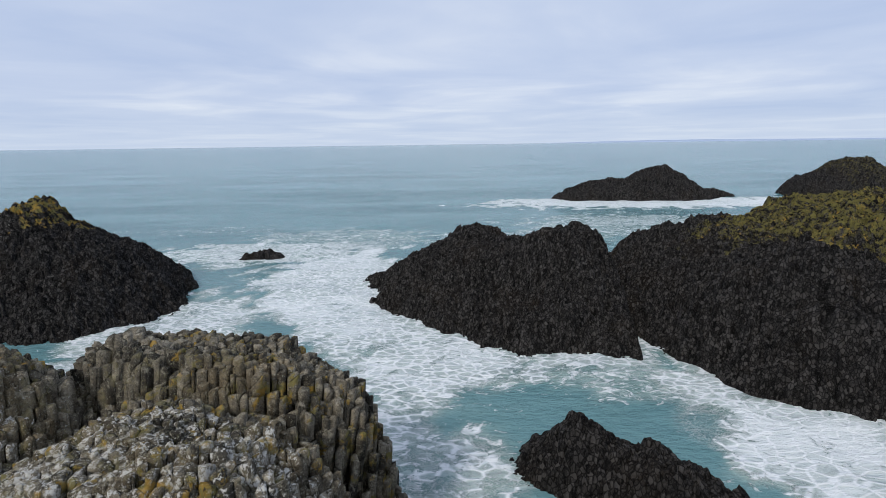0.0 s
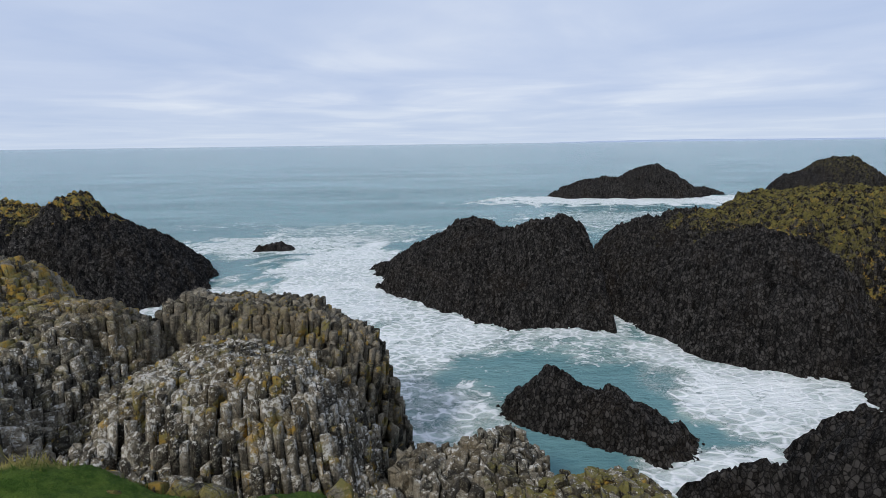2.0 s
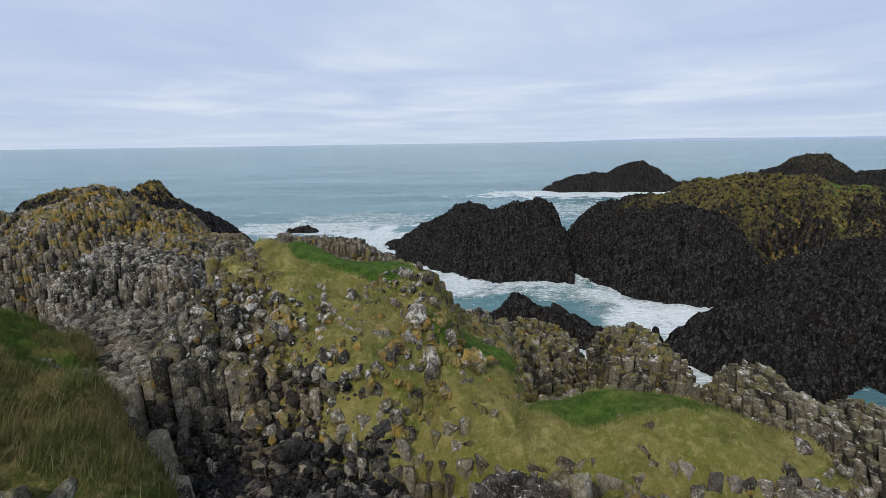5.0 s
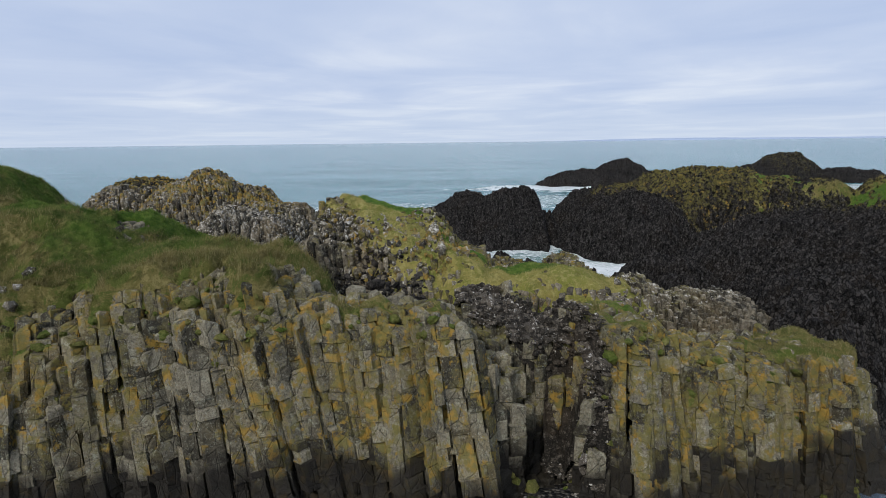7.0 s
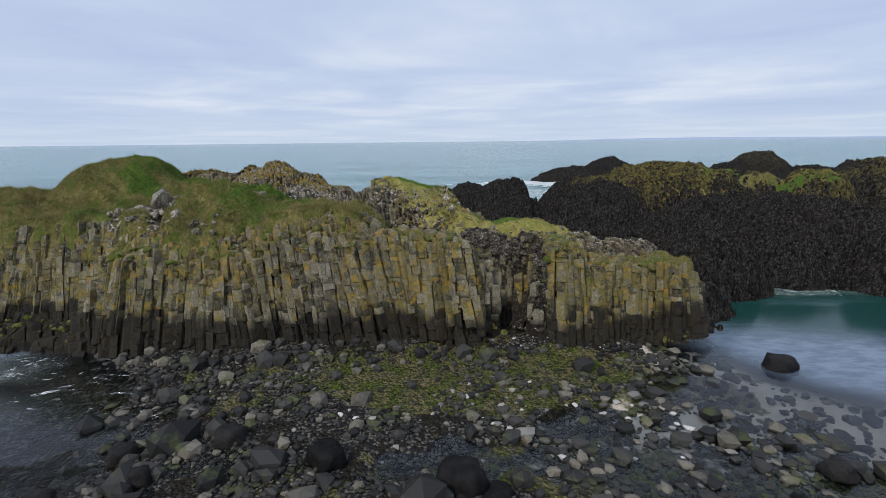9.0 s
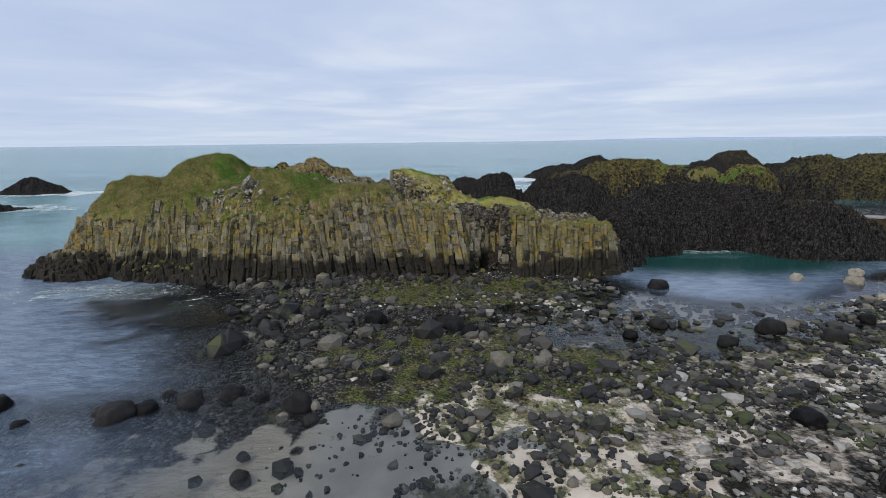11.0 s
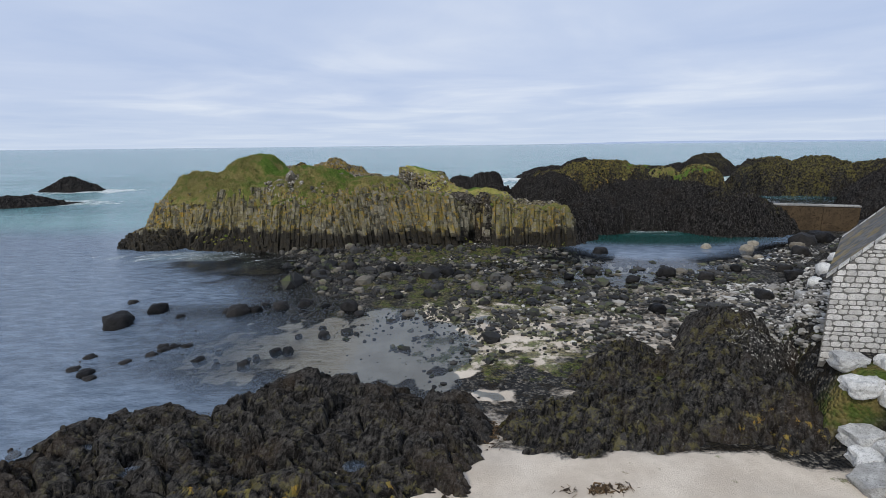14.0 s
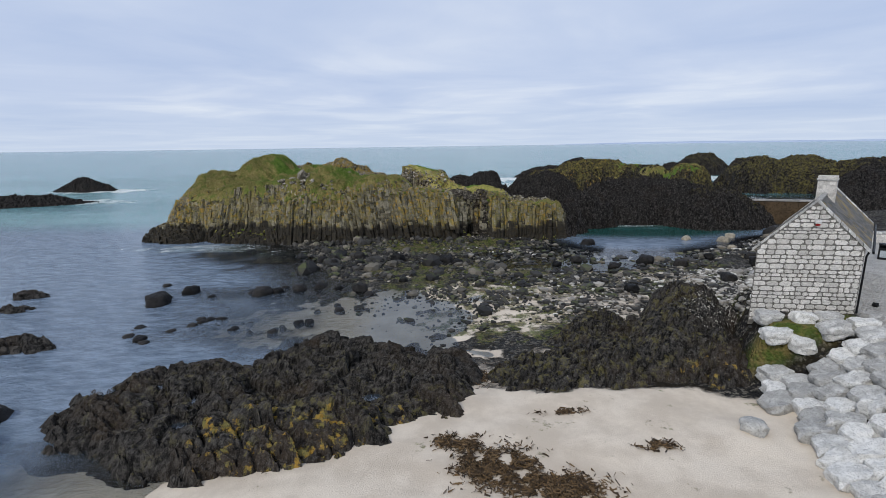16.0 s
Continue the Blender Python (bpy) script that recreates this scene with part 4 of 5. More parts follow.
DARK = [
    (4.5, 38.5, 15.0, 9.0, -45, 4.9, 2.3),
    (3.5, 43.5, 6.0, 6.0, 0, 5.2, 2.4),
    (9.0, 35.0, 6.5, 7.0, 0, 6.5, 2.6),
    (24.0, 37.0, 12.0, 13.5, 0, 6.4, 2.5),
    (22.0, 27.4, 8.0, 8.8, 0, 6.5, 2.4),
    (33.5, 36.0, 14.0, 9.5, -5, 8.6, 3.0),
    (43.0, 32.0, 9.0, 8.0, 0, 7.7, 2.8),
    (50.0, 26.0, 6.5, 7.0, 0, 7.9, 2.4),
    (37.0, 13.5, 17.0, 16.0, 0, 6.0, 2.5),
    (41.5, -1.0, 8.5, 7.0, 0, 5.3, 2.8),
    (30.0, 3.0, 9.0, 5.5, 0, 3.9, 2.8),
    (17.5, 10.5, 5.5, 4.0, -30, 3.6, 2.5),
    (10.9, 9.4, 2.8, 1.5, -15, 2.2, 2.2),
    (16.8, 5.6, 2.4, 3.6, 0, 2.9, 2.5),
    (17.4, -5.0, 3.4, 4.6, 0, 4.3, 2.4),
    (21.5, -0.5, 5.0, 4.6, 0, 4.9, 2.6),
    (16.6, -8.8, 2.4, 2.8, 0, 2.4, 2.2),
]


def dark_cleft(x, y, z):
    """The cleft through which the swell breaks."""
    off = (x - 12.4) - 0.02 * (y - 26) - 0.5 * (fbm(y / 2.0, y * 0.0, 51) - 0.5)
    cut = np.exp(-(off / (0.4 + 0.012 * np.maximum(y - 24, 0))) ** 2) * smooth(y, 20, 22) * smooth(y, 44, 38)
    z = z - cut * 1.5
    return sea_inlet(x, y, z)


headland, dark_h = rock_skin(
    "broad black basalt headland capped with golden-green turf", DARK, (-12, 60, -13, 54), 0.125, M_BLACK, 53,
    gold=[(33.5, 35, 12, 8, 0.35), (23, 31, 3.5, 1.6, 0.7), (50, 26, 4, 4, 0.4)], white=[(38, 24, 14, 4, 0.3), (43, 6, 8, 7, 0.2)],
    moss=[(33.5, 35.5, 12, 8, 0.85), (44, 22, 12, 7, 0.5), (50, 26, 6, 6, 0.8), (44, 0, 6, 5, 0.35)], rough=0.85, carve=dark_cleft, warp=1.6)
turf(headland, dark_h, (20, 58, 14, 46), [(46, 25, 7, 4.5, 0.9), (40, 33, 3, 3, 0.5)], [(46, 24, 5, 3, 1.0), (42, 33, 4, 4, 0.6)],
     step=0.35, seed=63, blades=25000, gaps=1.1, tall=0.2)

rock_skin("long black basalt islet in the surf", [(44.0, 109.0, 21.0, 7.5, 0, 4.2, 3.0), (48.5, 109.0, 11.0, 6.5, 0, 7.2, 2.2), (60, 111, 8, 5, 0, 1.6, 3.0)],
        (18, 76, 99, 120), 0.26, M_BLACK, 71, rough=0.9)
rock_skin("domed black islet with a mossy crown", [(98.5, 116.0, 12.0, 9.0, 0, 7.8, 2.8), (87.0, 112.0, 9.0, 7.0, 0, 4.6, 2.6), (113.0, 112.0, 14.0, 7.0, 0, 3.6, 2.6)],
        (74, 130, 102, 128), 0.26, M_BLACK, 73, moss=[(99, 115, 8, 6, 0.5)], rough=1.2)
rock_skin(
    "rank of black basalt knolls with strips of turf",
    [(78.0, 49.0, 10.0, 9.0, 0, 8.2, 3.5), (90.0, 48.0, 12.0, 10.0, 0, 8.4, 3.5), (104.0, 45.0, 12.0, 11.0, 0, 7.8, 3.0), (86.0, 24.0, 9.0, 8.0, 0, 6.6, 2.6), (101.0, 26.0, 11.0, 9.0, 0, 7.6, 2.6), (73.0, 8.0, 9.0, 7.0, 0, 5.0, 2.6), (88.0, 6.0, 12.0, 9.0, 0, 6.0, 2.6), (120, 30, 16, 16, 0, 8.0, 3.0)],
    (62, 138, -6, 62), 0.26, M_BLACK, 79, moss=[(88, 47, 18, 9, 0.75), (101, 26, 10, 6, 0.5), (120, 30, 12, 12, 0.6)], rough=1.4, warp=2.2)
rock_skin("small black pyramid of rock in the surf", [(-113.0, 72.0, 10.5, 6.0, 0, 4.4, 1.4)], (-126, -100, 64, 80), 0.26, M_BLACK, 83, rough=0.5)
rock_skin("long low black reef at the water's edge", [(-99.0, 34.0, 16.0, 6.0, 20, 2.3, 2.4)], (-118, -80, 24, 44), 0.26, M_BLACK, 85, rough=0.5)
rock_skin("low dark skerry awash in foam", [(-21.5, 53.5, 3.4, 1.7, 10, 0.9, 2.4)], (-26, -17, 50, 57), 0.26, M_BLACK, 87, rough=0.3, warp=0.5)

# ---- shore, seabed and sea ----


def shore_height(x, y):
    """Seabed, shingle, sand and the made ground behind it, as one surface."""
    edge = np.interp(y, [-120, -72, -62, -57, -50, -46, -42, -38, -34, -28, -22, -14, -8], [-13, -12, -10.5, -9, -2, 2, 3, 2, -5, -12, -13, -19, -20])
    land = x - edge + 3.0 * (fbm(x / 5.0, y / 5.0, 91) - 0.5)
    fall = 0.11 - 0.065 * smooth(y, -50, -45) * smooth(y, -31, -35)
    z = np.clip(land * np.where(land > 0, 0.016, fall), -2.6, 0.17) + 0.34 * (fbm(x / 3.2, y / 2.4, 92) - 0.5)
    z = z + (0.35 * smooth(y, -51, -54) + 0.05 * np.maximum(-55 - y, 0)) * smooth(land, -1, 5) + 0.25 * smooth(y, -33, -42) * smooth(x, 4, 12)
    z = z + 0.55 * smooth(y, -17.0, -12.5) * smooth(land, 0, 3) * smooth(x, 14, 9)
    z = z - 0.30 * smooth(1.25 - np.hypot((x - 20) / 10.0, (y + 18) / 6.5) + 0.4 * (fbm(x / 2, y / 2, 90) - 0.5), 0, 0.6)
    r = np.hypot((x - 27.0) / 16.0, (y + 10.0) / 11.0)
    z = z - 1.7 * smooth(1.10 - r + 0.12 * (fbm(x / 3, y / 3, 93) - 0.5), 0.0, 0.75)
    z = z - 0.24 * smooth(1.5 - np.hypot((x - 16) / 14.0, (y + 23) / 6.0) + 0.5 * (fbm(x / 2, y / 2, 94) - 0.5), 0, 0.8)
    for cx, cy, rx, ry in ((-1, -24, 3.5, 1.6), (5, -21.5, 2.2, 1.0)):
        z = z - 0.27 * smooth(1.2 - np.hypot((x - cx) / rx, (y - cy) / ry) + 1.6 * (fbm(x / 1.2, y / 1.2, 95) - 0.5), 0, 0.8)
    bank = np.interp(y, [-120, -60, -52, -46, -42, -38, -32, -22, -14, -9, -5], [14.0, 14.2, 15.4, 17.4, 20.6, 23, 27, 36, 47, 70, 400])
    z = z + np.maximum(3.6 - z, 0) * smooth((x - bank) / np.interp(y, [-54, -52.4, -42, -36], [6.2, 1.8, 2.2, 6.0]), 0.0, 1.0)
    north = smooth(y, -13.0, -7.0) * smooth(x, 50, 44)
    z = z * (1 - north) + np.minimum(z, -2.6) * north
    far = np.maximum(np.abs(x + 5) - 75, 0) * (x < 0) + np.maximum(y - 20, 0)
    return np.maximum(z - 0.05 * far, -9.0)


def lines(lo, hi, step, outer):
    core = np.arange(lo, hi + step / 2, step)
    grow = np.geomspace(step * 3, outer, 26)
    return np.concatenate([lo - grow[::-1], core, hi + grow])


gx_, gy_ = lines(-40, 52, 0.28, 4700), lines(-72, -8, 0.28, 4700)
GX, GY = np.meshgrid(gx_, gy_)
GZ = shore_height(GX, GY)
GZ[(np.abs(GX) > 300) | (np.abs(GY) > 300)] = -9.0
rough_ = smooth(GX - np.interp(GY, [-65, -60.5, -58, -56, -53], [13.6, 14.2, 15.0, 16.0, 16.8]), 0.0, 0.6) * smooth(GY, -52.2, -53.4)
beach = (1 - rough_) * smooth(-GY - 52.8 + 2.2 * (fbm(GX / 3, GY / 3, 96) - 0.5) - 0.12 * (GX - 6), -0.5, 1.0)
sandy = np.maximum(beach * 1.3, zone(GX, GY, [(11, -42, 8, 5.5, 0.48), (20, -31, 6, 6, 0.5), (3, -50.5, 2.2, 2.5, 0.45), (-1, -40, 10, 6.0, 1.3), (-9, -41, 8, 4, 0.55), (12, -37, 7, 4, 0.5), (20, -18, 10, 6.5, 1.1), (8, -27, 6, 4, 0.4)], 97, 0.9))
weedy = zone(GX, GY, [(2, -17, 14, 3.5, 1.0), (6, -30, 13, 8, 0.7), (20, -27, 8, 3, 0.9), (5, -42, 6, 4, 0.6), (12, -46, 7, 3, 0.5)], 98, 0.5)
weedy = weedy * (1 - beach)
paved = smooth(GX - (22.6 + 0.6 * (GY + 50)), 0, 0.4) * smooth(GY, -53.5, -52.8) * smooth(GY, -27, -30) * (GZ > 3.3)
lawn = zone(GX, GY, [(20.5, -52.4, 6, 1.0, 1.0), (24.5, -54.5, 4, 1.6, 0.9)], 99, 0.5)
ground = new("ground", grid_mesh("ground", gx_, gy_, GZ, M_GROUND, {"sandy": sandy, "weedy": weedy, "paved": paved, "lawn": lawn * (1 - paved)}))
tagged(ground, "shore of dark shingle, green weed and pale sand", "ground", kind="structure")

sx_, sy_ = lines(-125, 125, 1.0, 4660), lines(-85, 130, 1.0, 4660)
SX, SY = np.meshgrid(sx_, sy_)
bed = shore_height(SX, SY)
surf = zone(SX, SY, [(-10, 44, 9, 12, 1.0), (-5, 34, 7, 7, 0.95), (-1, 26, 6, 6, 0.95), (-1, 19, 5, 4, 0.7), (16, 19, 5.5, 5, 1.0), (8, 28, 9, 2.4, 0.85), (9, 23, 7, 3, 0.5), (46, 100, 34, 9, 1.0), (30, 72, 20, 12, 0.45), (-22, 56, 14, 7, 0.7), (-14, 64, 14, 8, 0.42), (86, 96, 26, 12, 0.6),
                     (13.6, 7.6, 2.4, 3.6, 1.0), (11, 11, 3.0, 2.4, 1.0), (24, 104, 14, 5, 0.9), (-108, 70, 14, 6, 0.75), (-90, 40, 12, 6, 0.5), (62, 26, 12, 14, 0.35), (58, -2, 6, 4, 0.8), (28, -2.5, 9, 1.2, 0.3), (-17, -17.5, 7, 4.0, 0.24), (-30, -16, 10, 2.5, 0.3), (-20, 32, 7, 8, 0.8)], 101, 0.7)
surf = surf * (1 - 0.8 * zone(SX, SY, [(4.0, 20.5, 4.5, 2.6, 1.0), (9.5, 19.5, 4.0, 2.0, 0.9)], 102, 0.5))
surf = np.maximum(surf, 0.20 * smooth(SY, 20, 60) * smooth(SY, 120, 90) * smooth(np.abs(SX), 124, 100) * smooth(fbm(SX / 30, SY / 12, 104), 0.5, 0.7))
surf[(np.abs(SX) > 126) | (SY > 131)] = 0.0
lap = np.maximum(dark_h(SX, SY), left_h(SX, SY))
surf = np.maximum(surf, 0.95 * smooth(lap, -1.9, -0.7) * smooth(SY, 4, 14) * smooth(fbm(SX / 3, SY / 3, 107), 0.25, 0.55))
swell = np.clip(0.24 + 0.9 * smooth(SY, 8, 30) + 0.35 * smooth(-SX, 40, 80), 0, 1)
swell = swell * (1 + 0.8 * smooth(np.hypot(SX, SY), 100, 900))
deep = np.clip(smooth(-bed, 0.1, 1.5) * 0.97, 0, 1)
pool = smooth(np.hypot((SX - 29) / 15, (SY + 5) / 7), 1.3, 0.7)
bay = smooth(SY, 10, -8) * smooth(SX, -170, -110)
swell = swell * (1 - 0.95 * smooth(SX, -9, -3) * smooth(SY, -2, -7))
swell = swell * (1 - 0.8 * zone(SX, SY, [(-19, -18.5, 14, 6, 1.0)], 111, 0.3))
SZ = 0.30 * swell * (fbm(SX / 7, SY / 4, 105) - 0.5) + 0.5 * surf * (fbm(SX / 2.6, SY / 1.8, 106) - 0.5) * smooth(SY, 0, 15)
SZ[(np.abs(SX) > 300) | (np.abs(SY) > 300)] = 0.0
sea = new("water", grid_mesh("water", sx_, sy_, SZ, M_WATER, {"foam": surf, "deep": deep, "swell": swell, "bay": bay, "pool": pool, "painted_dim": zone(SX, SY, [(-18, -19, 11, 7, 1.0)], 108, 0.6)}))
tagged(sea, "grey-green sea streaked with white foam", "sea", kind="structure")

# far coast on the horizon, the haze put into its colour
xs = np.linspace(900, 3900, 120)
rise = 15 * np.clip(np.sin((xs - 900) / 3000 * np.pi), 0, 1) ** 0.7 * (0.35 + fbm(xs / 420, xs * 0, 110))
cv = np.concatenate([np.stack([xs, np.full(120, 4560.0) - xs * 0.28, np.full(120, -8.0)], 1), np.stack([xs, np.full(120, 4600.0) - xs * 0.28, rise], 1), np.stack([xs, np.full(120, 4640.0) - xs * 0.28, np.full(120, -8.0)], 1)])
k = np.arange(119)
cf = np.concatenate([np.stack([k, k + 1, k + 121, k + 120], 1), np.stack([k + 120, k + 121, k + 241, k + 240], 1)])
tagged(new("backdrop", mesh_from("backdrop", cv, [cf], M_COAST, None, True)), "far hills beyond the sea, tinted pale blue for haze", "far coast", kind="structure")

# ---- slabby rocks of the near shore ----


def slab_rock(label, mounds, box, seed, turn, step=0.078, gold=(), moss=(), white=(), amp=1.0, pools=()):
    xs, ys = np.arange(box[0], box[1], step), np.arange(box[2], box[3], step)
    X, Y = np.meshgrid(xs, ys)
    Z = rock_height(X, Y, mounds, seed, 0.5, 1.2)
    a, ca = blocks(X, Y, 0.85, seed, turn)
    b, cb_ = blocks(X + 0.2 * a, Y, 0.33, seed + 5, turn + 12, 2.6)
    live = smooth(Z, -0.9, 0.3)
    Z = Z + amp * live * (0.62 * a + 0.30 * b - 0.30 * smooth(0.14 - ca, 0, 0.14) - 0.13 * smooth(0.16 - cb_, 0, 0.16) + 0.05 * (fbm(X / 0.12, Y / 0.12, seed, 2) - 0.5))
    for px, py, pr, pz in pools:
        d = np.hypot(X - px, (Y - py) * 1.5) / pr + 0.5 * (fbm(X / 0.5, Y / 0.5, seed + 44) - 0.5)
        Z = np.where(d < 1.1, np.minimum(Z, pz - 0.12 + 0.35 * smooth(d, 0.75, 1.1)), Z)
    at = {"rnd": hashed(np.round(a * 40), np.round(b * 10), 3), "gold": zone(X, Y, gold, seed + 20), "moss": zone(X, Y, moss, seed + 21), "white": zone(X, Y, white, seed + 22)}
    me = grid_mesh("shore_rock", xs, ys, Z, M_SLAB, at, Z > shore_height(X, Y) - 0.35, smooth_shade=False)
    ob = tagged(new("shore_rock", me), label, "rock outcrop")
    for px, py, pr, pz in pools:
        a = np.linspace(0, 2 * np.pi, 24, endpoint=False)
        v = np.stack([px + pr * 1.2 * np.cos(a), py + pr * 0.8 * np.sin(a), np.full(24, pz)], -1)
        tagged(new("rock_pool", mesh_from("rock_pool", v, [np.arange(24)[None]], M_WATER, {"deep": np.full(24, 0.25), "bay": np.ones(24), "swell": np.full(24, 0.01), "foam": np.zeros(24), "pool": np.zeros(24), "painted_dim": np.zeros(24)})),
               "small still rock pool in the dark shore rock", "rock pool", "rock pools")
    return ob


slab_rock("low black shore rock with rock pools and yellow lichen",
          [(-13.0, -53.6, 7.0, 4.8, 8, 1.0, 3.2), (-9.0, -57.0, 6.0, 3.4, -4, 1.5, 3.0), (-4.4, -56.7, 4.2, 2.8, 18, 1.45, 2.8), (-4.6, -50.4, 6.6, 4.2, -6, 1.15, 3.2), (0.3, -51.2, 2.8, 3.8, 0, 1.0, 3.0), (-1.0, -54.0, 3.2, 2.8, 0, 1.0, 3.0)],
          (-24, 4, -63, -46), 121, -20, gold=[(-5.8, -58.2, 3.4, 1.6, 0.45), (-1.5, -56.5, 1.5, 1, 0.3)], moss=[(-4, -56, 5, 2, 0.4), (-8, -54, 10, 5, 0.25)],
          pools=[(-16.6, -53.4, 0.45, 0.62), (-14.1, -53.0, 0.35, 0.66), (-11.1, -54.7, 0.6, 0.7), (-10.7, -56.8, 0.55, 0.8), (-5.8, -50.2, 0.7, 0.55), (-7.6, -50.6, 0.4, 0.5), (0.6, -53.4, 0.6, 0.45), (-2.8, -54.2, 0.45, 0.7)])
slab_rock("ridged dark schist rock rising from the sand to the boathouse",
          [(9.0, -50.5, 6.5, 3.6, 12, 1.6, 2.6), (14.2, -50.0, 4.2, 4.6, 0, 2.4, 3.0), (15.5, -47.2, 4.0, 3.6, 0, 2.9, 2.6), (11.0, -45.8, 5.5, 3.0, 25, 1.2, 2.4), (5.0, -51.5, 3.0, 2.0, -10, 0.9, 2.4), (16.6, -43.6, 2.6, 4.2, -20, 3.0, 3.0)],
          (0, 21, -56, -38), 131, 28, moss=[(8, -51, 7, 3, 0.45), (12, -46, 5, 3, 0.45)], white=[(17, -47.5, 2.2, 2.5, 0.6), (11, -48, 8, 6, 0.14)], gold=[(14, -53, 2.5, 1.2, 0.3)])
slab_rock("dark weed-hung rock beside the bay", [(-28.5, -46.6, 4.6, 2.2, 10, 0.7, 2.6), (-21.5, -58.5, 3.2, 2.6, 0, 0.8, 2.6), (-36, -36, 2.5, 1.4, 0, 0.4, 2.6), (-34, -39.5, 2.2, 1.2, 0, 0.4, 2.6)], (-39, -18, -62, -33), 141, 10)

# ---- loose stones ----


def stone_mesh(name, seed, material, subdiv=2, flat=0.7, rough=0.28, boxy=0.0):
    bm = bmesh.new()
    bmesh.ops.create_icosphere(bm, subdivisions=subdiv, radius=1.0)
    for v in bm.verts:
        d = v.co.normalized()
        if boxy:
            m = max(abs(d.x), abs(d.y), abs(d.z))
            d = d.lerp(d / m, boxy)
        k = 1 + rough * (noise.noise(d * 1.3 + Vector((seed * 3.1, 0, 0))) + 0.5 * noise.noise(d * 3.1 + Vector((0, seed * 2.3, 0))))
        v.co = Vector((d.x * k, d.y * k, d.z * k * flat))
    me = bpy.data.meshes.new(name)
    bm.to_mesh(me)
    bm.free()
    me.materials.append(material)
    me.polygons.foreach_set("use_smooth", [True] * len(me.polygons))
    return me


SHAPES = {m: [stone_mesh("boulder", i + 10 * j, m, 3, 0.72, 0.30, 0.25) for i in range(5)] for j, m in enumerate((M_BOULDER, M_TAN, M_LIME))}


def boulder(x, y, r, material=M_BOULDER, label="rounded dark wet boulder on the shore", sink=0.35, group="boulders on the shore"):
    i = int(hashed(np.float64(round(x * 7)), np.float64(round(y * 7)), 5) * 5)
    ob = new("boulder", SHAPES[material][i])
    z = max(float(shore_height(np.array([x]), np.array([y]))[0]), -0.6)
    ob.matrix_basis = pose(x, y, max(z, -0.25) + r * (0.72 - sink), 0, 0, (x * 77 + y * 31) % 360) @ Matrix.Diagonal((r, r * 0.85, r, 1))
    return tagged(ob, label, "boulder", group)


for x, y, r in ((-23.3, -37.9, 1.05), (-22.2, -34.9, 0.8), (-15.6, -35.6, 0.85), (-25.6, -32.9, 0.45), (-7.2, -34.6, 0.7), (0.3, -25.0, 0.95), (-5.0, -24.0, 0.75), (-9.5, -22.5, 0.65), (-13.5, -23.5, 0.6), (-12.0, -24.8, 0.55), (-15.0, -26.0, 0.6),
                (18.1, -15.8, 0.85), (14.5, -24.5, 0.6), (21.5, -25.5, 0.85), (24.5, -27.0, 0.7), (29.0, -24.0, 0.6), (33.0, -25.0, 0.7), (17.5, -27.5, 0.6), (12.0, -26.2, 0.5), (-14.5, -35.0, 0.6), (-12.8, -34.2, 0.7), (-16.5, -35.2, 0.5), (-11.0, -33.6, 0.65),
                (44.0, -12.0, 1.4), (47.5, -10.0, 1.5), (50.0, -14.0, 1.3), (39.5, -18.0, 0.9), (30.5, -30.0, 0.8), (26.0, -33.0, 0.7), (16.0, -36.5, 0.6), (-1.2, -25.8, 0.6), (1.6, -26.0, 0.6), (-19.5, -57.0, 0.7), (-18.5, -60.0, 0.5), (-21.0, -55.0, 0.8), (-16.8, -60.6, 0.55), (-20.0, -45.5, 0.5)):
    boulder(x, y, r)
for x, y, r in ((35.5, -14.9, 0.7), (38.0, -12.0, 0.65), (31.5, -13.5, 0.6), (41.0, -15.5, 0.75), (34.0, -19.5, 0.5)):
    boulder(x, y, r, M_TAN, "pale tan boulder beside the tide pool", 0.2)
for x, y, r in ((29.0, -35.0, 0.75), (27.0, -36.8, 0.6), (31.0, -33.5, 0.6), (24.2, -39.5, 0.5), (13.2, -57.4, 0.5)):
    boulder(x, y, r, M_LIME, "pale limestone block at the head of the shore", 0.3, "limestone blocks")


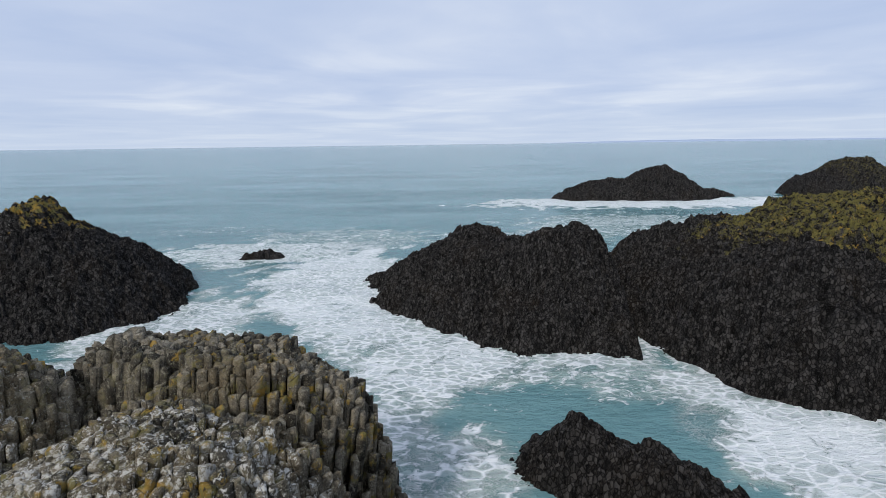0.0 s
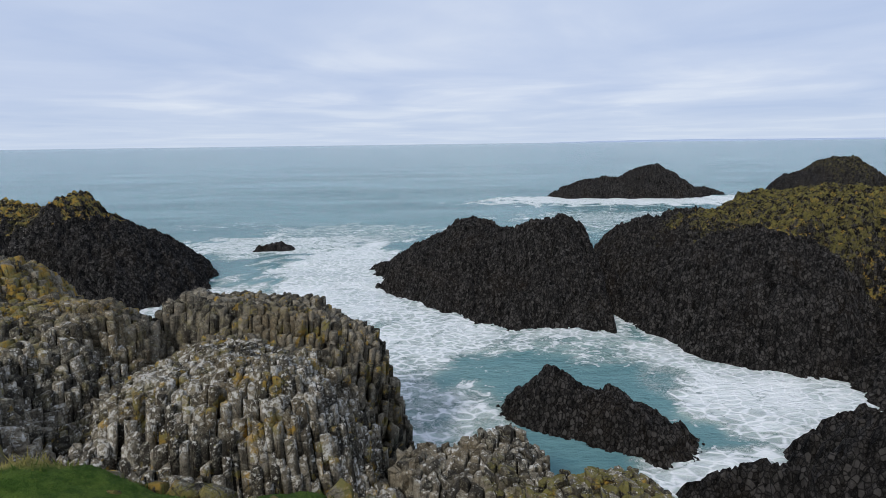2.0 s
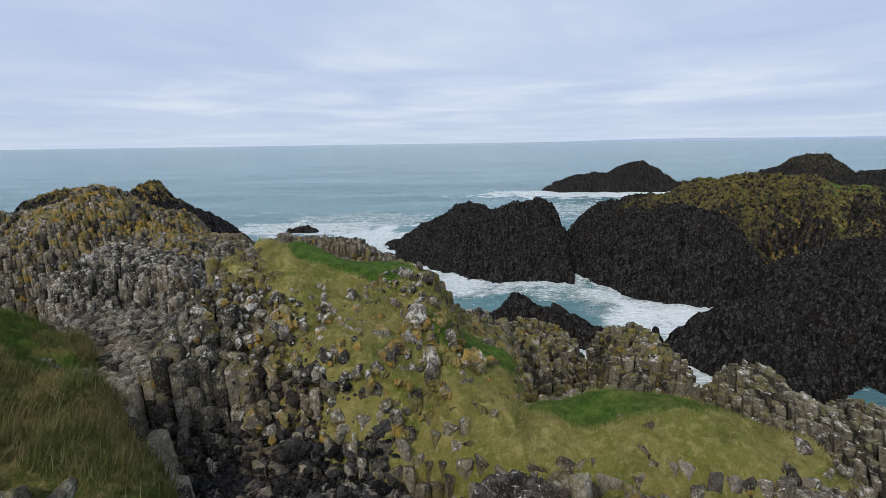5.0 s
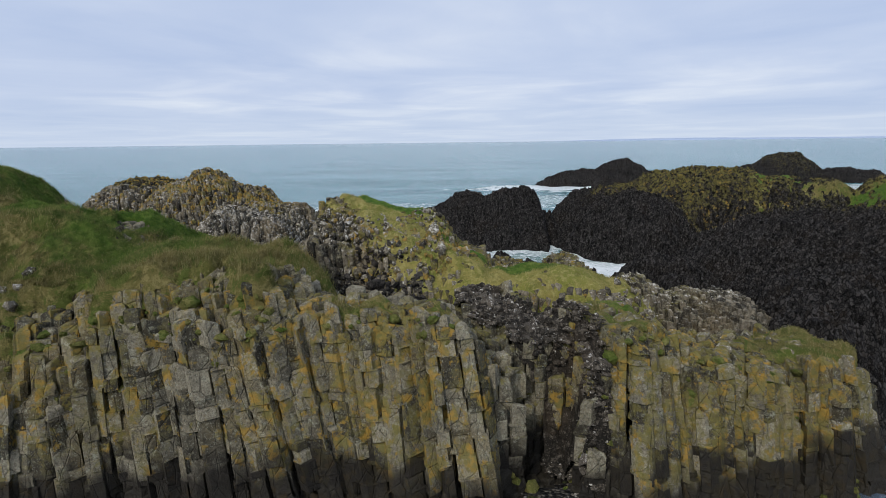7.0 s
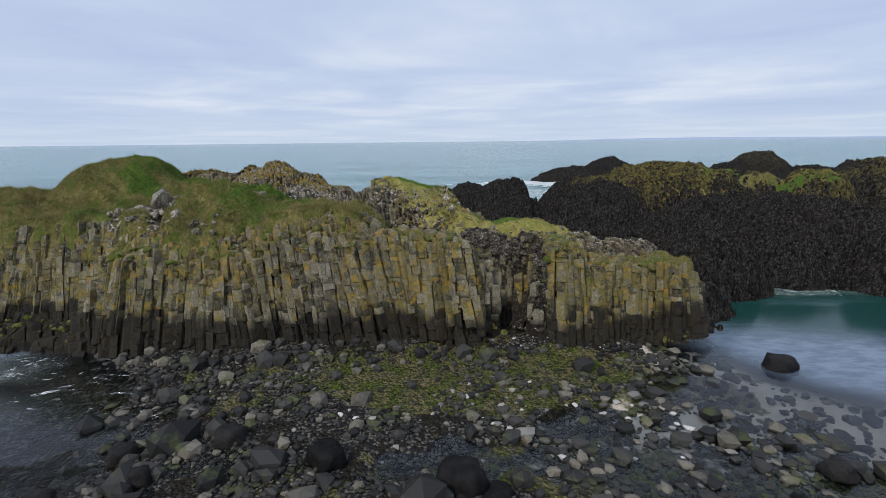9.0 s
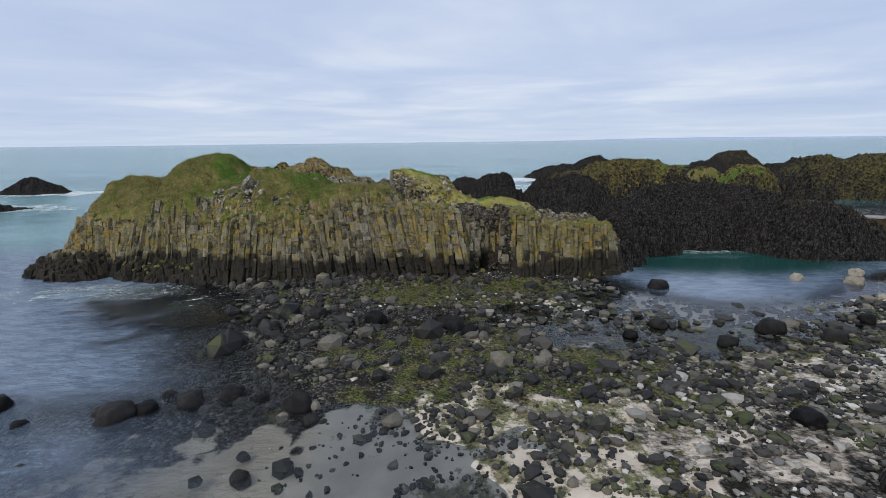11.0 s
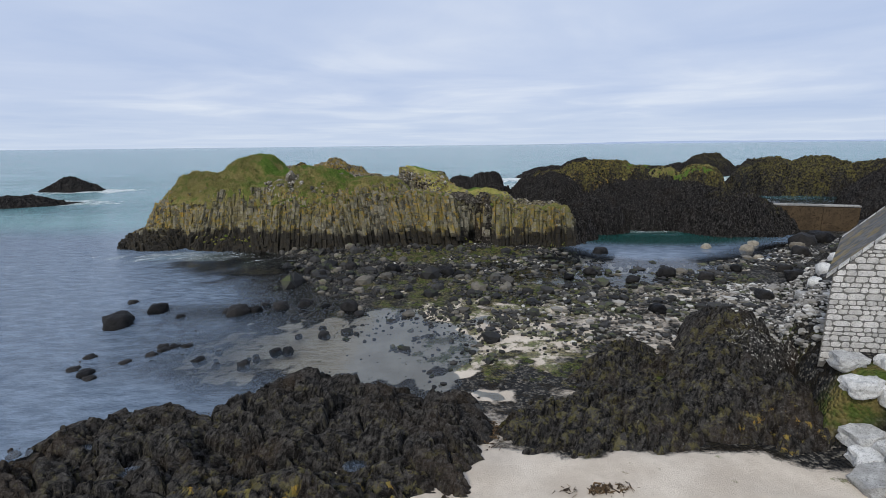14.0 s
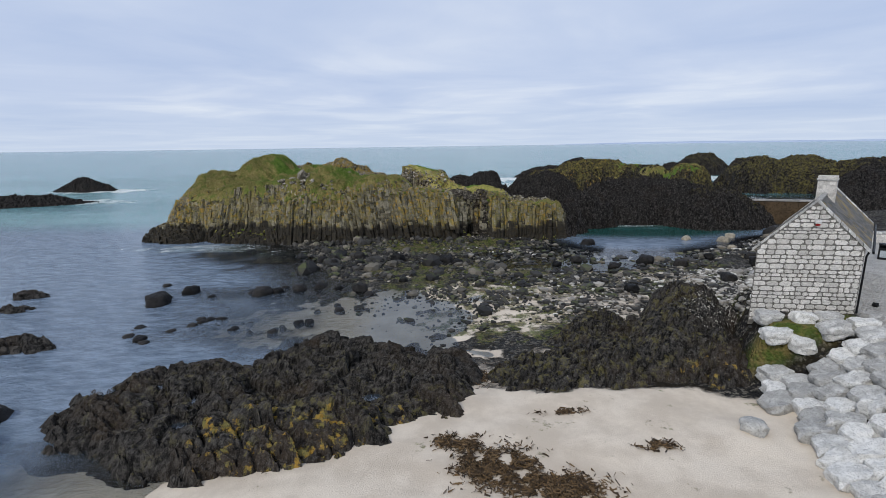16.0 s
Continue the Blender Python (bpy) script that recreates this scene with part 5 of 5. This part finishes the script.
def scatter(name, label, count, seed, material, size, where, flat=0.65, bottom=-0.35, top=3.2):
    """Many small stones as one mesh, resting on the shore."""
    rng = np.random.default_rng(seed)
    proto = np.array([v.co[:] for v in stone_mesh("p", seed, material, 1, flat, 0.35, 0.3).vertices])
    pm = stone_mesh("q", seed, material, 1, flat, 0.35, 0.3)
    pf = np.array([p.vertices[:] for p in pm.polygons])
    x, y = rng.uniform(-30, 52, count * 8), rng.uniform(-60, -11, count * 8)
    w = where(x, y)
    ok = (rng.random(len(x)) < w)
    z = shore_height(x, y)
    ok &= (z > bottom) & (z < top)
    x, y, z = x[ok][:count], y[ok][:count], z[ok][:count]
    n = len(x)
    r = size * np.exp(rng.normal(0, 0.45, n))
    a = rng.uniform(0, 6.283, n)
    q = proto[None] * (1 + 0.10 * rng.normal(0, 1, (n, len(proto), 3)))
    X = (q[..., 0] * np.cos(a)[:, None] - q[..., 1] * 0.8 * np.sin(a)[:, None]) * r[:, None] + x[:, None]
    Y = (q[..., 0] * np.sin(a)[:, None] + q[..., 1] * 0.8 * np.cos(a)[:, None]) * r[:, None] + y[:, None]
    Z = q[..., 2] * r[:, None] + (z + r * 0.25)[:, None]
    v = np.stack([X, Y, Z], -1).reshape(-1, 3)
    f = (np.arange(n)[:, None, None] * len(proto) + pf[None]).reshape(-1, 3)
    ob = new(name, mesh_from(name, v, [f], material, {"rnd": np.repeat(rng.random(n), len(proto))}))
    return tagged(ob, label, "stones", kind="stuff")


def pebble_material(name, lo, mid, hi, share, weed=0.0):
    n = Nodes(name)
    r = n.attr("rnd")
    c = n.mix(n.step(r, 0.0, share), lo, mid)
    c = n.mix(n.step(r, share, 1.0), c, hi)
    c = n.mix(n.step(n.noise(6.0, 5.0, 0.7), 0.45, 0.75, 0.0, 0.5), c, lo)
    c = n.mix(n.math("MULTIPLY", n.step(n.noise(0.5, 5.0, 0.7), 0.52, 0.62, 0.0, weed), n.step(n.up(), 0.1, 0.7)), c, (0.075, 0.09, 0.02))
    return n.end(c, 0.65, n.noise(14.0, 4.0), 0.02, 0.7)


M_COBBLE = pebble_material("dark_cobbles", (0.010, 0.010, 0.010), (0.044, 0.042, 0.039), (0.19, 0.17, 0.135), 0.72, 0.6)
M_PALE = pebble_material("pale_cobbles", (0.13, 0.125, 0.115), (0.33, 0.31, 0.275), (0.62, 0.60, 0.56), 0.6)
cob = lambda x, y: np.clip(0.11 + 0.85 * zone(x, y, [(16, -23, 20, 8, 1.0), (14, -36, 14, 7, 0.9), (-11, -24, 7, 8, 0.9), (-13, -34, 5, 3, 0.8), (24, -38, 7, 9, 1.0)], 151), 0, 1) * smooth(y, -53, -50) * (0.08 + smooth(fbm(x / 2.6, y / 1.8, 155), 0.44, 0.58))
scatter("cobbles", "dark wave-worn cobbles strewn over the shore", 9000, 5, M_COBBLE, 0.085, cob)
scatter("cobbles", "larger dark cobbles and stones among the shingle", 3000, 6, M_COBBLE, 0.17, cob)
scatter("cobbles", "big dark boulders crowded along the water's edge", 420, 18, M_COBBLE, 0.34, lambda x, y: 0.9 * zone(x, y, [(-13, -25, 6, 8, 0.9), (-11, -35, 6, 1.8, 1.0), (-3, -27, 9, 6, 0.5), (4, -34, 7, 4, 0.4)], 158), 0.8, -0.5)
scatter("cobbles", "dark stones standing out of the still tide pool", 1500, 8, M_COBBLE, 0.22, lambda x, y: 0.8 * zone(x, y, [(19, -19, 11, 6, 1.0), (30, -19, 8, 4, 0.7)], 157), 0.85, -0.6)
scatter("pale_cobbles", "bank of pale limestone cobbles", 11000, 7, M_PALE, 0.10, lambda x, y: zone(x, y, [(21.5, -40, 3.6, 6, 1.0), (19.0, -45, 2.2, 4, 1.0), (27, -33, 6, 4, 1.0), (14, -36, 9, 6, 0.12), (10, -21, 14, 3, 0.06), (38, -18, 8, 6, 0.25)], 152), 0.65, -0.35, 3.75)

# weed-hung stones awash in the bay
wrng = random.Random(21)
for i in range(46):
    x, y = (wrng.uniform(-19, -9.5), wrng.uniform(-44.2, -41.5)) if i < 26 else (wrng.uniform(-22, -6), wrng.uniform(-47, -32))
    boulder(x, y, wrng.choice((0.16, 0.2, 0.26, 0.4)), M_BOULDER, "dark weed-hung stone awash in the bay", 0.4, "stones awash in the bay")

# seaweed cast up on the sand
rng = np.random.default_rng(9)
kn = 9000
spots = np.array([(2.6, -59.2, 1.6, 1.3), (4.6, -60.4, 1.6, 0.9), (1.2, -57.6, 0.9, 0.5), (9.0, -58.2, 0.7, 0.35), (6.0, -55.3, 1.1, 0.25), (2.0, -51.0, 1.2, 1.2), (7.2, -51.5, 1.0, 0.7)])
pickd = rng.choice(len(spots), kn, p=[0.32, 0.26, 0.12, 0.05, 0.03, 0.12, 0.10])
kx, ky = spots[pickd, 0] + rng.normal(0, 0.5, kn) * spots[pickd, 2], spots[pickd, 1] + rng.normal(0, 0.5, kn) * spots[pickd, 3]
keep = fbm(kx / 0.5, ky / 0.5, 160) > 0.42
kx, ky = kx[keep], ky[keep]
kn = len(kx)
kz = shore_height(kx, ky) + 0.02 + 0.10 * rng.random(kn)
ka, kl, kw = rng.uniform(0, 3.14, kn), rng.uniform(0.04, 0.16, kn), rng.uniform(0.006, 0.022, kn)
ex, ey = np.cos(ka), np.sin(ka)
kv = np.stack([np.stack([kx + sx * ex * kl - sy * ey * kw, ky + sx * ey * kl + sy * ex * kw, kz + sz * rng.uniform(-0.05, 0.05, kn)], -1)
               for sx, sy, sz in ((-1, -1, 1), (1, -1, -1), (1, 1, -1), (-1, 1, 1))], 1).reshape(-1, 3)
tagged(new("seaweed", mesh_from("seaweed", kv, [np.arange(kn * 4).reshape(-1, 4)], M_KELP, {"rnd": np.repeat(rng.random(kn), 4)})),
       "brown dried seaweed cast up on the sand", "seaweed", kind="stuff")

# fallen blocks and gravel at the foot of the island's cliff
scatter("fallen_blocks", "black broken blocks fallen from the cliff", 1500, 15, M_COBBLE, 0.24, lambda x, y: zone(x, y, [(-11, -14.6, 12, 1.3, 0.9), (14, -13, 4, 1.5, 0.8)], 153), 0.8)
scatter("gravel", "grey gravel fan at the foot of the gully", 3000, 16, M_PALE, 0.05, lambda x, y: zone(x, y, [(7, -13.2, 4.5, 0.9, 0.9)], 154))

# ---- the boathouse, its yard and the revetment of armour stones ----
HA, HB, HAZ, HLEN, HBASE, HEAVE, HRIDGE = Vector((17.0, -50.3, 0)), Vector((22.0, -51.0, 0)), 41.0, 11.0, 3.4, 7.0, 9.45
HDIR = Vector((math.sin(radians(HAZ)), math.cos(radians(HAZ)), 0))
HACROSS = HB - HA
HOUT = Vector((HACROSS.y, -HACROSS.x, 0)).normalized()


def hp(u, v, z):
    """A place in the boathouse: u across the gable from 0 to 1, v metres along the ridge."""
    q = HA + HACROSS * u + HDIR * v
    return Vector((q.x, q.y, z))


def solid(name, corners, faces, material, parent=None, label="", bevel=0.0):
    bm = bmesh.new()
    vs = [bm.verts.new(c) for c in corners]
    for f in faces:
        bm.faces.new([vs[i] for i in f])
    bmesh.ops.recalc_face_normals(bm, faces=bm.faces)
    if bevel:
        bmesh.ops.bevel(bm, geom=bm.edges[:], offset=bevel, segments=2, profile=0.6, affect="EDGES", clamp_overlap=True)
    me = bpy.data.meshes.new(name)
    bm.to_mesh(me)
    bm.free()
    me.materials.append(material)
    ob = new(name, me)
    if parent:
        ob.parent = parent
    return tagged(ob, label)


BOX = [(0, 3, 2, 1), (4, 5, 6, 7), (0, 1, 5, 4), (1, 2, 6, 5), (2, 3, 7, 6), (3, 0, 4, 7)]


def prism(name, quad, lift, material, parent=None, label="", bevel=0.0):
    """A slab from four corners and the vector of its thickness."""
    return solid(name, [Vector(q) for q in quad] + [Vector(q) + Vector(lift) for q in quad], BOX, material, parent, label, bevel)


house = new("boathouse")
tagged(house, "white rubble-stone boathouse with a slate roof and chimney", "building")
GAB = [hp(0, 0, HBASE - 0.6), hp(1, 0, HBASE - 0.6), hp(1, 0, HEAVE), hp(0.5, 0, HRIDGE), hp(0, 0, HEAVE)]
thick = HDIR * 0.5
gable = solid("gable_wall", GAB + [g + thick for g in GAB], [(0, 1, 2, 3, 4), (9, 8, 7, 6, 5)] + [(i, i + 5, (i + 1) % 5 + 5, (i + 1) % 5) for i in range(5)], M_MORTAR, house, "gable of pale rubble stone")
back = [g + HDIR * (HLEN - 0.5) for g in GAB]
solid("gable_wall", back + [g + thick for g in back], [(0, 1, 2, 3, 4), (9, 8, 7, 6, 5)] + [(i, i + 5, (i + 1) % 5 + 5, (i + 1) % 5) for i in range(5)], M_WALL, house)
for u0, u1 in ((0.0, 0.1), (0.9, 1.0)):
    prism("side_wall", [hp(u0, 0.5, HBASE - 0.6), hp(u1, 0.5, HBASE - 0.6), hp(u1, HLEN - 0.5, HBASE - 0.6), hp(u0, HLEN - 0.5, HBASE - 0.6)], (0, 0, HEAVE - HBASE + 0.6), M_WALL, house)

# rubble courses of the gable, stone by stone
rng = random.Random(4)
width = HACROSS.length
z = HBASE - 0.35
count = 0
while z < HRIDGE - 0.15:
    hgt = rng.uniform(0.13, 0.32)
    zt = z + hgt
    inset = 0.0 if z + hgt * 0.6 < HEAVE else (z + hgt * 0.6 - HEAVE) / (HRIDGE - HEAVE) * width / 2
    u = inset + 0.02
    while u < width - inset - 0.06:
        w = min(rng.uniform(0.20, 0.58) * (1.25 if hgt > 0.24 else 1.0), width - inset - u - 0.02)
        if w < 0.1:
            break
        proud = rng.uniform(0.025, 0.06)
        g = 0.02
        ring = []
        for cx_, cz_, sx_s, sz_s in ((u + g, z + g, 1, 1), (u + w - g, z + g, -1, 1), (u + w - g, zt - g, -1, -1), (u + g, zt - g, 1, -1)):
            ca_, cz2 = w * rng.uniform(0.06, 0.26), hgt * rng.uniform(0.08, 0.34)
            two = [(cx_, cz_ + sz_s * cz2), (cx_ + sx_s * ca_, cz_)]
            ring += two if sx_s * sz_s > 0 else two[::-1]
        ring = [(a + rng.uniform(-0.012, 0.012), b + rng.uniform(-0.012, 0.012)) for a, b in ring]
        lo = [HA + HACROSS.normalized() * a + Vector((0, 0, b)) + HOUT * 0.002 for a, b in ring]
        mid = sum(lo, Vector()) / 8
        hi = [p_.lerp(mid, 0.12) + HOUT * proud for p_ in lo]
        solid("stone", lo + hi, [tuple(range(8, 16))] + [(k, (k + 1) % 8, (k + 1) % 8 + 8, k + 8) for k in range(8)], M_WALL, gable)
        count += 1
        u += w
    z = zt

# slate roof: two slopes of lapped courses
for side in (0, 1):
    eave_u, n_rows = (-0.05, 17) if side == 0 else (1.05, 17)
    V, F, R = [], [], []
    rr = random.Random(side + 8)
    for r in range(n_rows):
        a0, a1 = r / n_rows, (r + 1.25) / n_rows
        ez = HEAVE - 0.12
        v0 = 0.32
        while v0 < HLEN - 0.3:
            v1 = min(v0 + rr.uniform(0.24, 0.42), HLEN - 0.3)
            def at(a, v, up):
                a = min(a, 1.0)
                return hp(eave_u + (0.5 - eave_u) * a, v, ez + (HRIDGE - 0.02 - ez) * a + up)
            up = 0.05 + rr.uniform(0, 0.012)
            k = len(V)
            V += [at(a0, v0 + 0.006, up + 0.02), at(a0, v1 - 0.006, up + 0.02), at(a1, v1 - 0.006, up), at(a1, v0 + 0.006, up), at(a0, v0 + 0.006, up - 0.04), at(a0, v1 - 0.006, up - 0.04)]
            F += [(k, k + 1, k + 2, k + 3), (k + 4, k + 5, k + 1, k)]
            R += [rr.random()] * 6
            v0 = v1
    sl = part("slate_slope", mesh_from("slate_slope", np.array([v[:] for v in V]), [np.array(F)], M_SLATE, {"rnd": R}), house, "grey slates blotched with ochre lichen")
    tagged(sl, kind="stuff")
    under = hp(eave_u, 0, HEAVE - 0.15), hp(0.5, 0, HRIDGE - 0.06)
    prism("roof_deck", [under[0], under[1], under[1] + HDIR * HLEN, under[0] + HDIR * HLEN], (0, 0, 0.05), M_BLACKPAINT, house)
    for v in (-0.06, HLEN - 0.34):
        lo_, hi_ = hp(eave_u, v, HEAVE - 0.18), hp(0.5, v, HRIDGE - 0.02)
        for i in range(7):
            a, b = lo_.lerp(hi_, i / 7 + 0.006), lo_.lerp(hi_, (i + 1) / 7 - 0.006)
            prism("skew_stone", [a, b, b + HDIR * 0.38, a + HDIR * 0.38], (0, 0, 0.16), M_LIME, house, "pale verge stone" if i == 0 else "", 0.02)
prism("ridge_tile", [hp(0.47, 0.3, HRIDGE + 0.02), hp(0.53, 0.3, HRIDGE + 0.02), hp(0.53, HLEN - 0.3, HRIDGE + 0.02), hp(0.47, HLEN - 0.3, HRIDGE + 0.02)], (0, 0, 0.07), M_CONC, house)
# chimney straddling the ridge
chim = new("chimney")
chim.parent = house
tagged(chim, "squat stone chimney with a capping slab")
CV = 4.6
for k, (w, z0, z1) in enumerate(((0.42, HRIDGE - 0.6, HRIDGE + 0.80), (0.48, HRIDGE + 0.80, HRIDGE + 0.90), (0.44, HRIDGE + 0.90, HRIDGE + 1.05))):
    c0 = hp(0.5, CV, 0)
    ax, ay = HDIR * w, Vector((HDIR.y, -HDIR.x, 0)) * w
    q = [c0 - ax - ay, c0 + ax - ay, c0 + ax + ay, c0 - ax + ay]
    prism(("chimney_stack", "chimney_course", "chimney_cap")[k], [(p_.x, p_.y, z0) for p_ in q], (0, 0, z1 - z0), M_WALL if k != 1 else M_LIME, chim, "", 0.015)
crn = random.Random(6)
for r in range(6):
    for face in range(2):
        c0 = hp(0.5, CV, HRIDGE - 0.5 + 0.21 * r)
        outv = -HDIR if face == 0 else Vector((-HDIR.y, HDIR.x, 0)) * (-1 if face else 1)
        along = Vector((outv.y, -outv.x, 0))
        u = -0.40
        while u < 0.36:
            w = min(crn.uniform(0.18, 0.34), 0.41 - u)
            a = c0 + outv * 0.42 + along * (u + 0.012)
            b = a + along * (w - 0.024)
            prism("stone", [a, b, b + Vector((0, 0, 0.185)), a + Vector((0, 0, 0.185))], outv * 0.03, M_WALL, chim)
            u += w
# alarm box and downpipe
bx = HA + HACROSS * 0.52 + HOUT * 0.05
alarm = new("alarm_box")
alarm.parent = house
tagged(alarm, "white alarm box with a red base")
e_ = HACROSS.normalized()
for nm, zz, hh, w, m in (("alarm_cover", 8.36, 0.20, 0.14, M_WHITE), ("alarm_base", 8.24, 0.10, 0.09, M_RED)):
    a = bx - e_ * w
    prism(nm, [(a.x, a.y, zz), (*(a + e_ * 2 * w).xy, zz), (*(a + e_ * 2 * w).xy, zz + hh), (a.x, a.y, zz + hh)], HOUT * 0.12, m, alarm, "", 0.02)


def tube(name, points, radius, material, parent=None, label=""):
    cu = bpy.data.curves.new(name, "CURVE")
    cu.dimensions, cu.bevel_depth, cu.bevel_resolution = "3D", radius, 3
    sp_ = cu.splines.new("POLY")
    sp_.points.add(len(points) - 1)
    for q, pnt in zip(sp_.points, points):
        q.co = (*pnt, 1)
    cu.materials.append(material)
    ob = new(name, cu)
    if parent:
        ob.parent = parent
    return tagged(ob, label)


dp = hp(1.0, 0.12, 0) + e_ * 0.07 + HOUT * 0.03
tube("downpipe", [(dp.x, dp.y, HBASE), (dp.x, dp.y, HEAVE - 0.35), (dp.x + 0.12, dp.y + 0.02, HEAVE - 0.12)], 0.045, M_BLACKPAINT, house, "black downpipe")
tube("gutter", [hp(1.075, 0.1, HEAVE - 0.16), hp(1.075, HLEN - 0.1, HEAVE - 0.16)], 0.06, M_BLACKPAINT, house)

# litter bin in the yard
bin_ = new("litter_bin")
tagged(bin_, "black litter bin with a pale printed panel", "bin")
bc = Vector((33.6, -39.3, 3.6))
bd, bs = Vector((math.sin(0.7), math.cos(0.7), 0)), Vector((math.cos(0.7), -math.sin(0.7), 0))


def bin_box(name, w, d0, d1, z0, z1, m, bevel=0.02):
    q = [bc - bs * w + bd * d0, bc + bs * w + bd * d0, bc + bs * w + bd * d1, bc - bs * w + bd * d1]
    prism(name, [(p_.x, p_.y, 3.6 + z0) for p_ in q], (0, 0, z1 - z0), m, bin_, "", bevel)


bin_box("bin_body", 0.30, -0.30, 0.30, 0.0, 0.86, M_BLACKPAINT, 0.04)
bin_box("bin_panel", 0.20, -0.315, -0.302, 0.18, 0.70, M_PAPER, 0.0)
bin_box("bin_post", 0.29, 0.05, 0.29, 0.86, 1.06, M_BLACKPAINT)
bin_box("bin_lid", 0.33, -0.33, 0.33, 1.06, 1.18, M_BLACKPAINT, 0.04)

# low yard wall of pale stones
yard = new("yard_wall")
tagged(yard, "low wall of pale rubble stones round the yard", "wall")
wa, wb = Vector((35.5, -33.0, 3.4)), Vector((44.0, -34.5, 3.4))
wd = (wb - wa).normalized()
wo = Vector((wd.y, -wd.x, 0))
prism("wall_core", [wa, wb, wb - wo * 0.5, wa - wo * 0.5], (0, 0, 1.0), M_MORTAR, yard)
zr = 3.42
for r in range(4):
    u = 0.0
    while u < (wb - wa).length - 0.2:
        w = rng.uniform(0.25, 0.6)
        a, b = wa + wd * (u + 0.015), wa + wd * (u + w - 0.015)
        prism("stone", [(a.x, a.y, zr), (b.x, b.y, zr), (b.x, b.y, zr + 0.225), (a.x, a.y, zr + 0.225)], wo * rng.uniform(0.04, 0.09), M_WALL, yard)
        u += w
    zr += 0.24
for i in range(14):
    a, b = wa + wd * (i * 0.61), wa + wd * (i * 0.61 + 0.58)
    prism("cope_stone", [(a.x, a.y, 4.40), (b.x, b.y, 4.40), (b.x - wo.x * 0.55, b.y - wo.y * 0.55, 4.40), (a.x - wo.x * 0.55, a.y - wo.y * 0.55, 4.40)], (0, 0, rng.uniform(0.14, 0.22)), M_LIME, yard, "", 0.04)

# old harbour wall beyond the pool
pier = new("harbour_wall")
tagged(pier, "rust-stained concrete harbour wall between the rocks", "wall")
pa, pb = Vector((44.5, -1.0, 0)), Vector((56.5, -4.9, 0))
pd = (pb - pa).normalized()
po = Vector((pd.y, -pd.x, 0))
for i in range(3):
    a, b = pa.lerp(pb, i / 3), pa.lerp(pb, (i + 1) / 3) - pd * 0.03
    prism("wall_bay", [(a.x, a.y, -0.6), (b.x, b.y, -0.6), (b.x - po.x, b.y - po.y, -0.6), (a.x - po.x, a.y - po.y, -0.6)], (0, 0, 4.1 + 0.03 * (i % 2)), M_RUST, pier, "", 0.03)
    prism("coping", [(a.x + po.x * 0.12, a.y + po.y * 0.12, 3.56), (b.x + po.x * 0.12, b.y + po.y * 0.12, 3.56), (b.x - po.x * 1.12, b.y - po.y * 1.12, 3.56), (a.x - po.x * 1.12, a.y - po.y * 1.12, 3.56)], (0, 0, 0.22), M_CONC, pier, "", 0.03)

# armour stones
ARMOUR = [stone_mesh("armour_stone", 50 + i, M_LIME, 3, 0.8, 0.24, 0.8) for i in range(8)]
for me_ in ARMOUR:
    me_.polygons.foreach_set("use_smooth", [False] * len(me_.polygons))
arng = random.Random(12)


def armour(x, y, a, b, h, turn=0.0, lift=0.0):
    ob = new("armour_stone", ARMOUR[arng.randrange(8)])
    zz = float(shore_height(np.array([x]), np.array([y]))[0])
    slope = 24 if y < -53.2 else 4
    ob.matrix_basis = pose(x, y, zz + lift + h * 0.18, arng.uniform(-5, 5), -slope * 0.6 + arng.uniform(-6, 6), turn + arng.uniform(-14, 14)) @ Matrix.Diagonal((a, b, h, 1))
    tagged(ob, "rough pale limestone armour block in the revetment", "armour stone", "armour stones of the revetment")


row_y = -54.6
while row_y > -65:
    toe = float(np.interp(row_y, [-65, -60.5, -58, -56, -53.6], [13.2, 13.9, 14.6, 15.6, 16.6]))
    x = toe + arng.uniform(0.3, 0.6)
    while x < 27.5:
        w = arng.uniform(0.46, 0.72)
        armour(x + w * 0.5, row_y + arng.uniform(-0.15, 0.15), w * 0.94, arng.uniform(0.42, 0.54), arng.uniform(0.42, 0.55), arng.uniform(-20, 20))
        x += w * 1.62
    row_y -= 0.86
for x, y, a in ((17.2, -51.6, 0.55), (17.0, -52.6, 0.6), (16.6, -53.5, 0.62), (16.2, -54.4, 0.62), (17.8, -53.2, 0.5), (15.5, -55.5, 0.7), (18.6, -52.0, 0.5), (19.8, -52.1, 0.55), (19.2, -53.3, 0.6), (20.8, -53.0, 0.55), (21.9, -52.2, 0.4), (20.4, -54.0, 0.6), (22.4, -53.8, 0.6), (24.2, -53.6, 0.5)):
    armour(x, y, a, a * 0.85, 0.45, 0, 0.02)
rock = new("loose_stone", SHAPES[M_BOULDER][2])
rock.matrix_basis = pose(24.0, -49.9, 3.68, 0, 0, 30) @ Matrix.Diagonal((0.17, 0.14, 0.2, 1))
tagged(rock, "small dark stone lying in the paved yard", "stone")
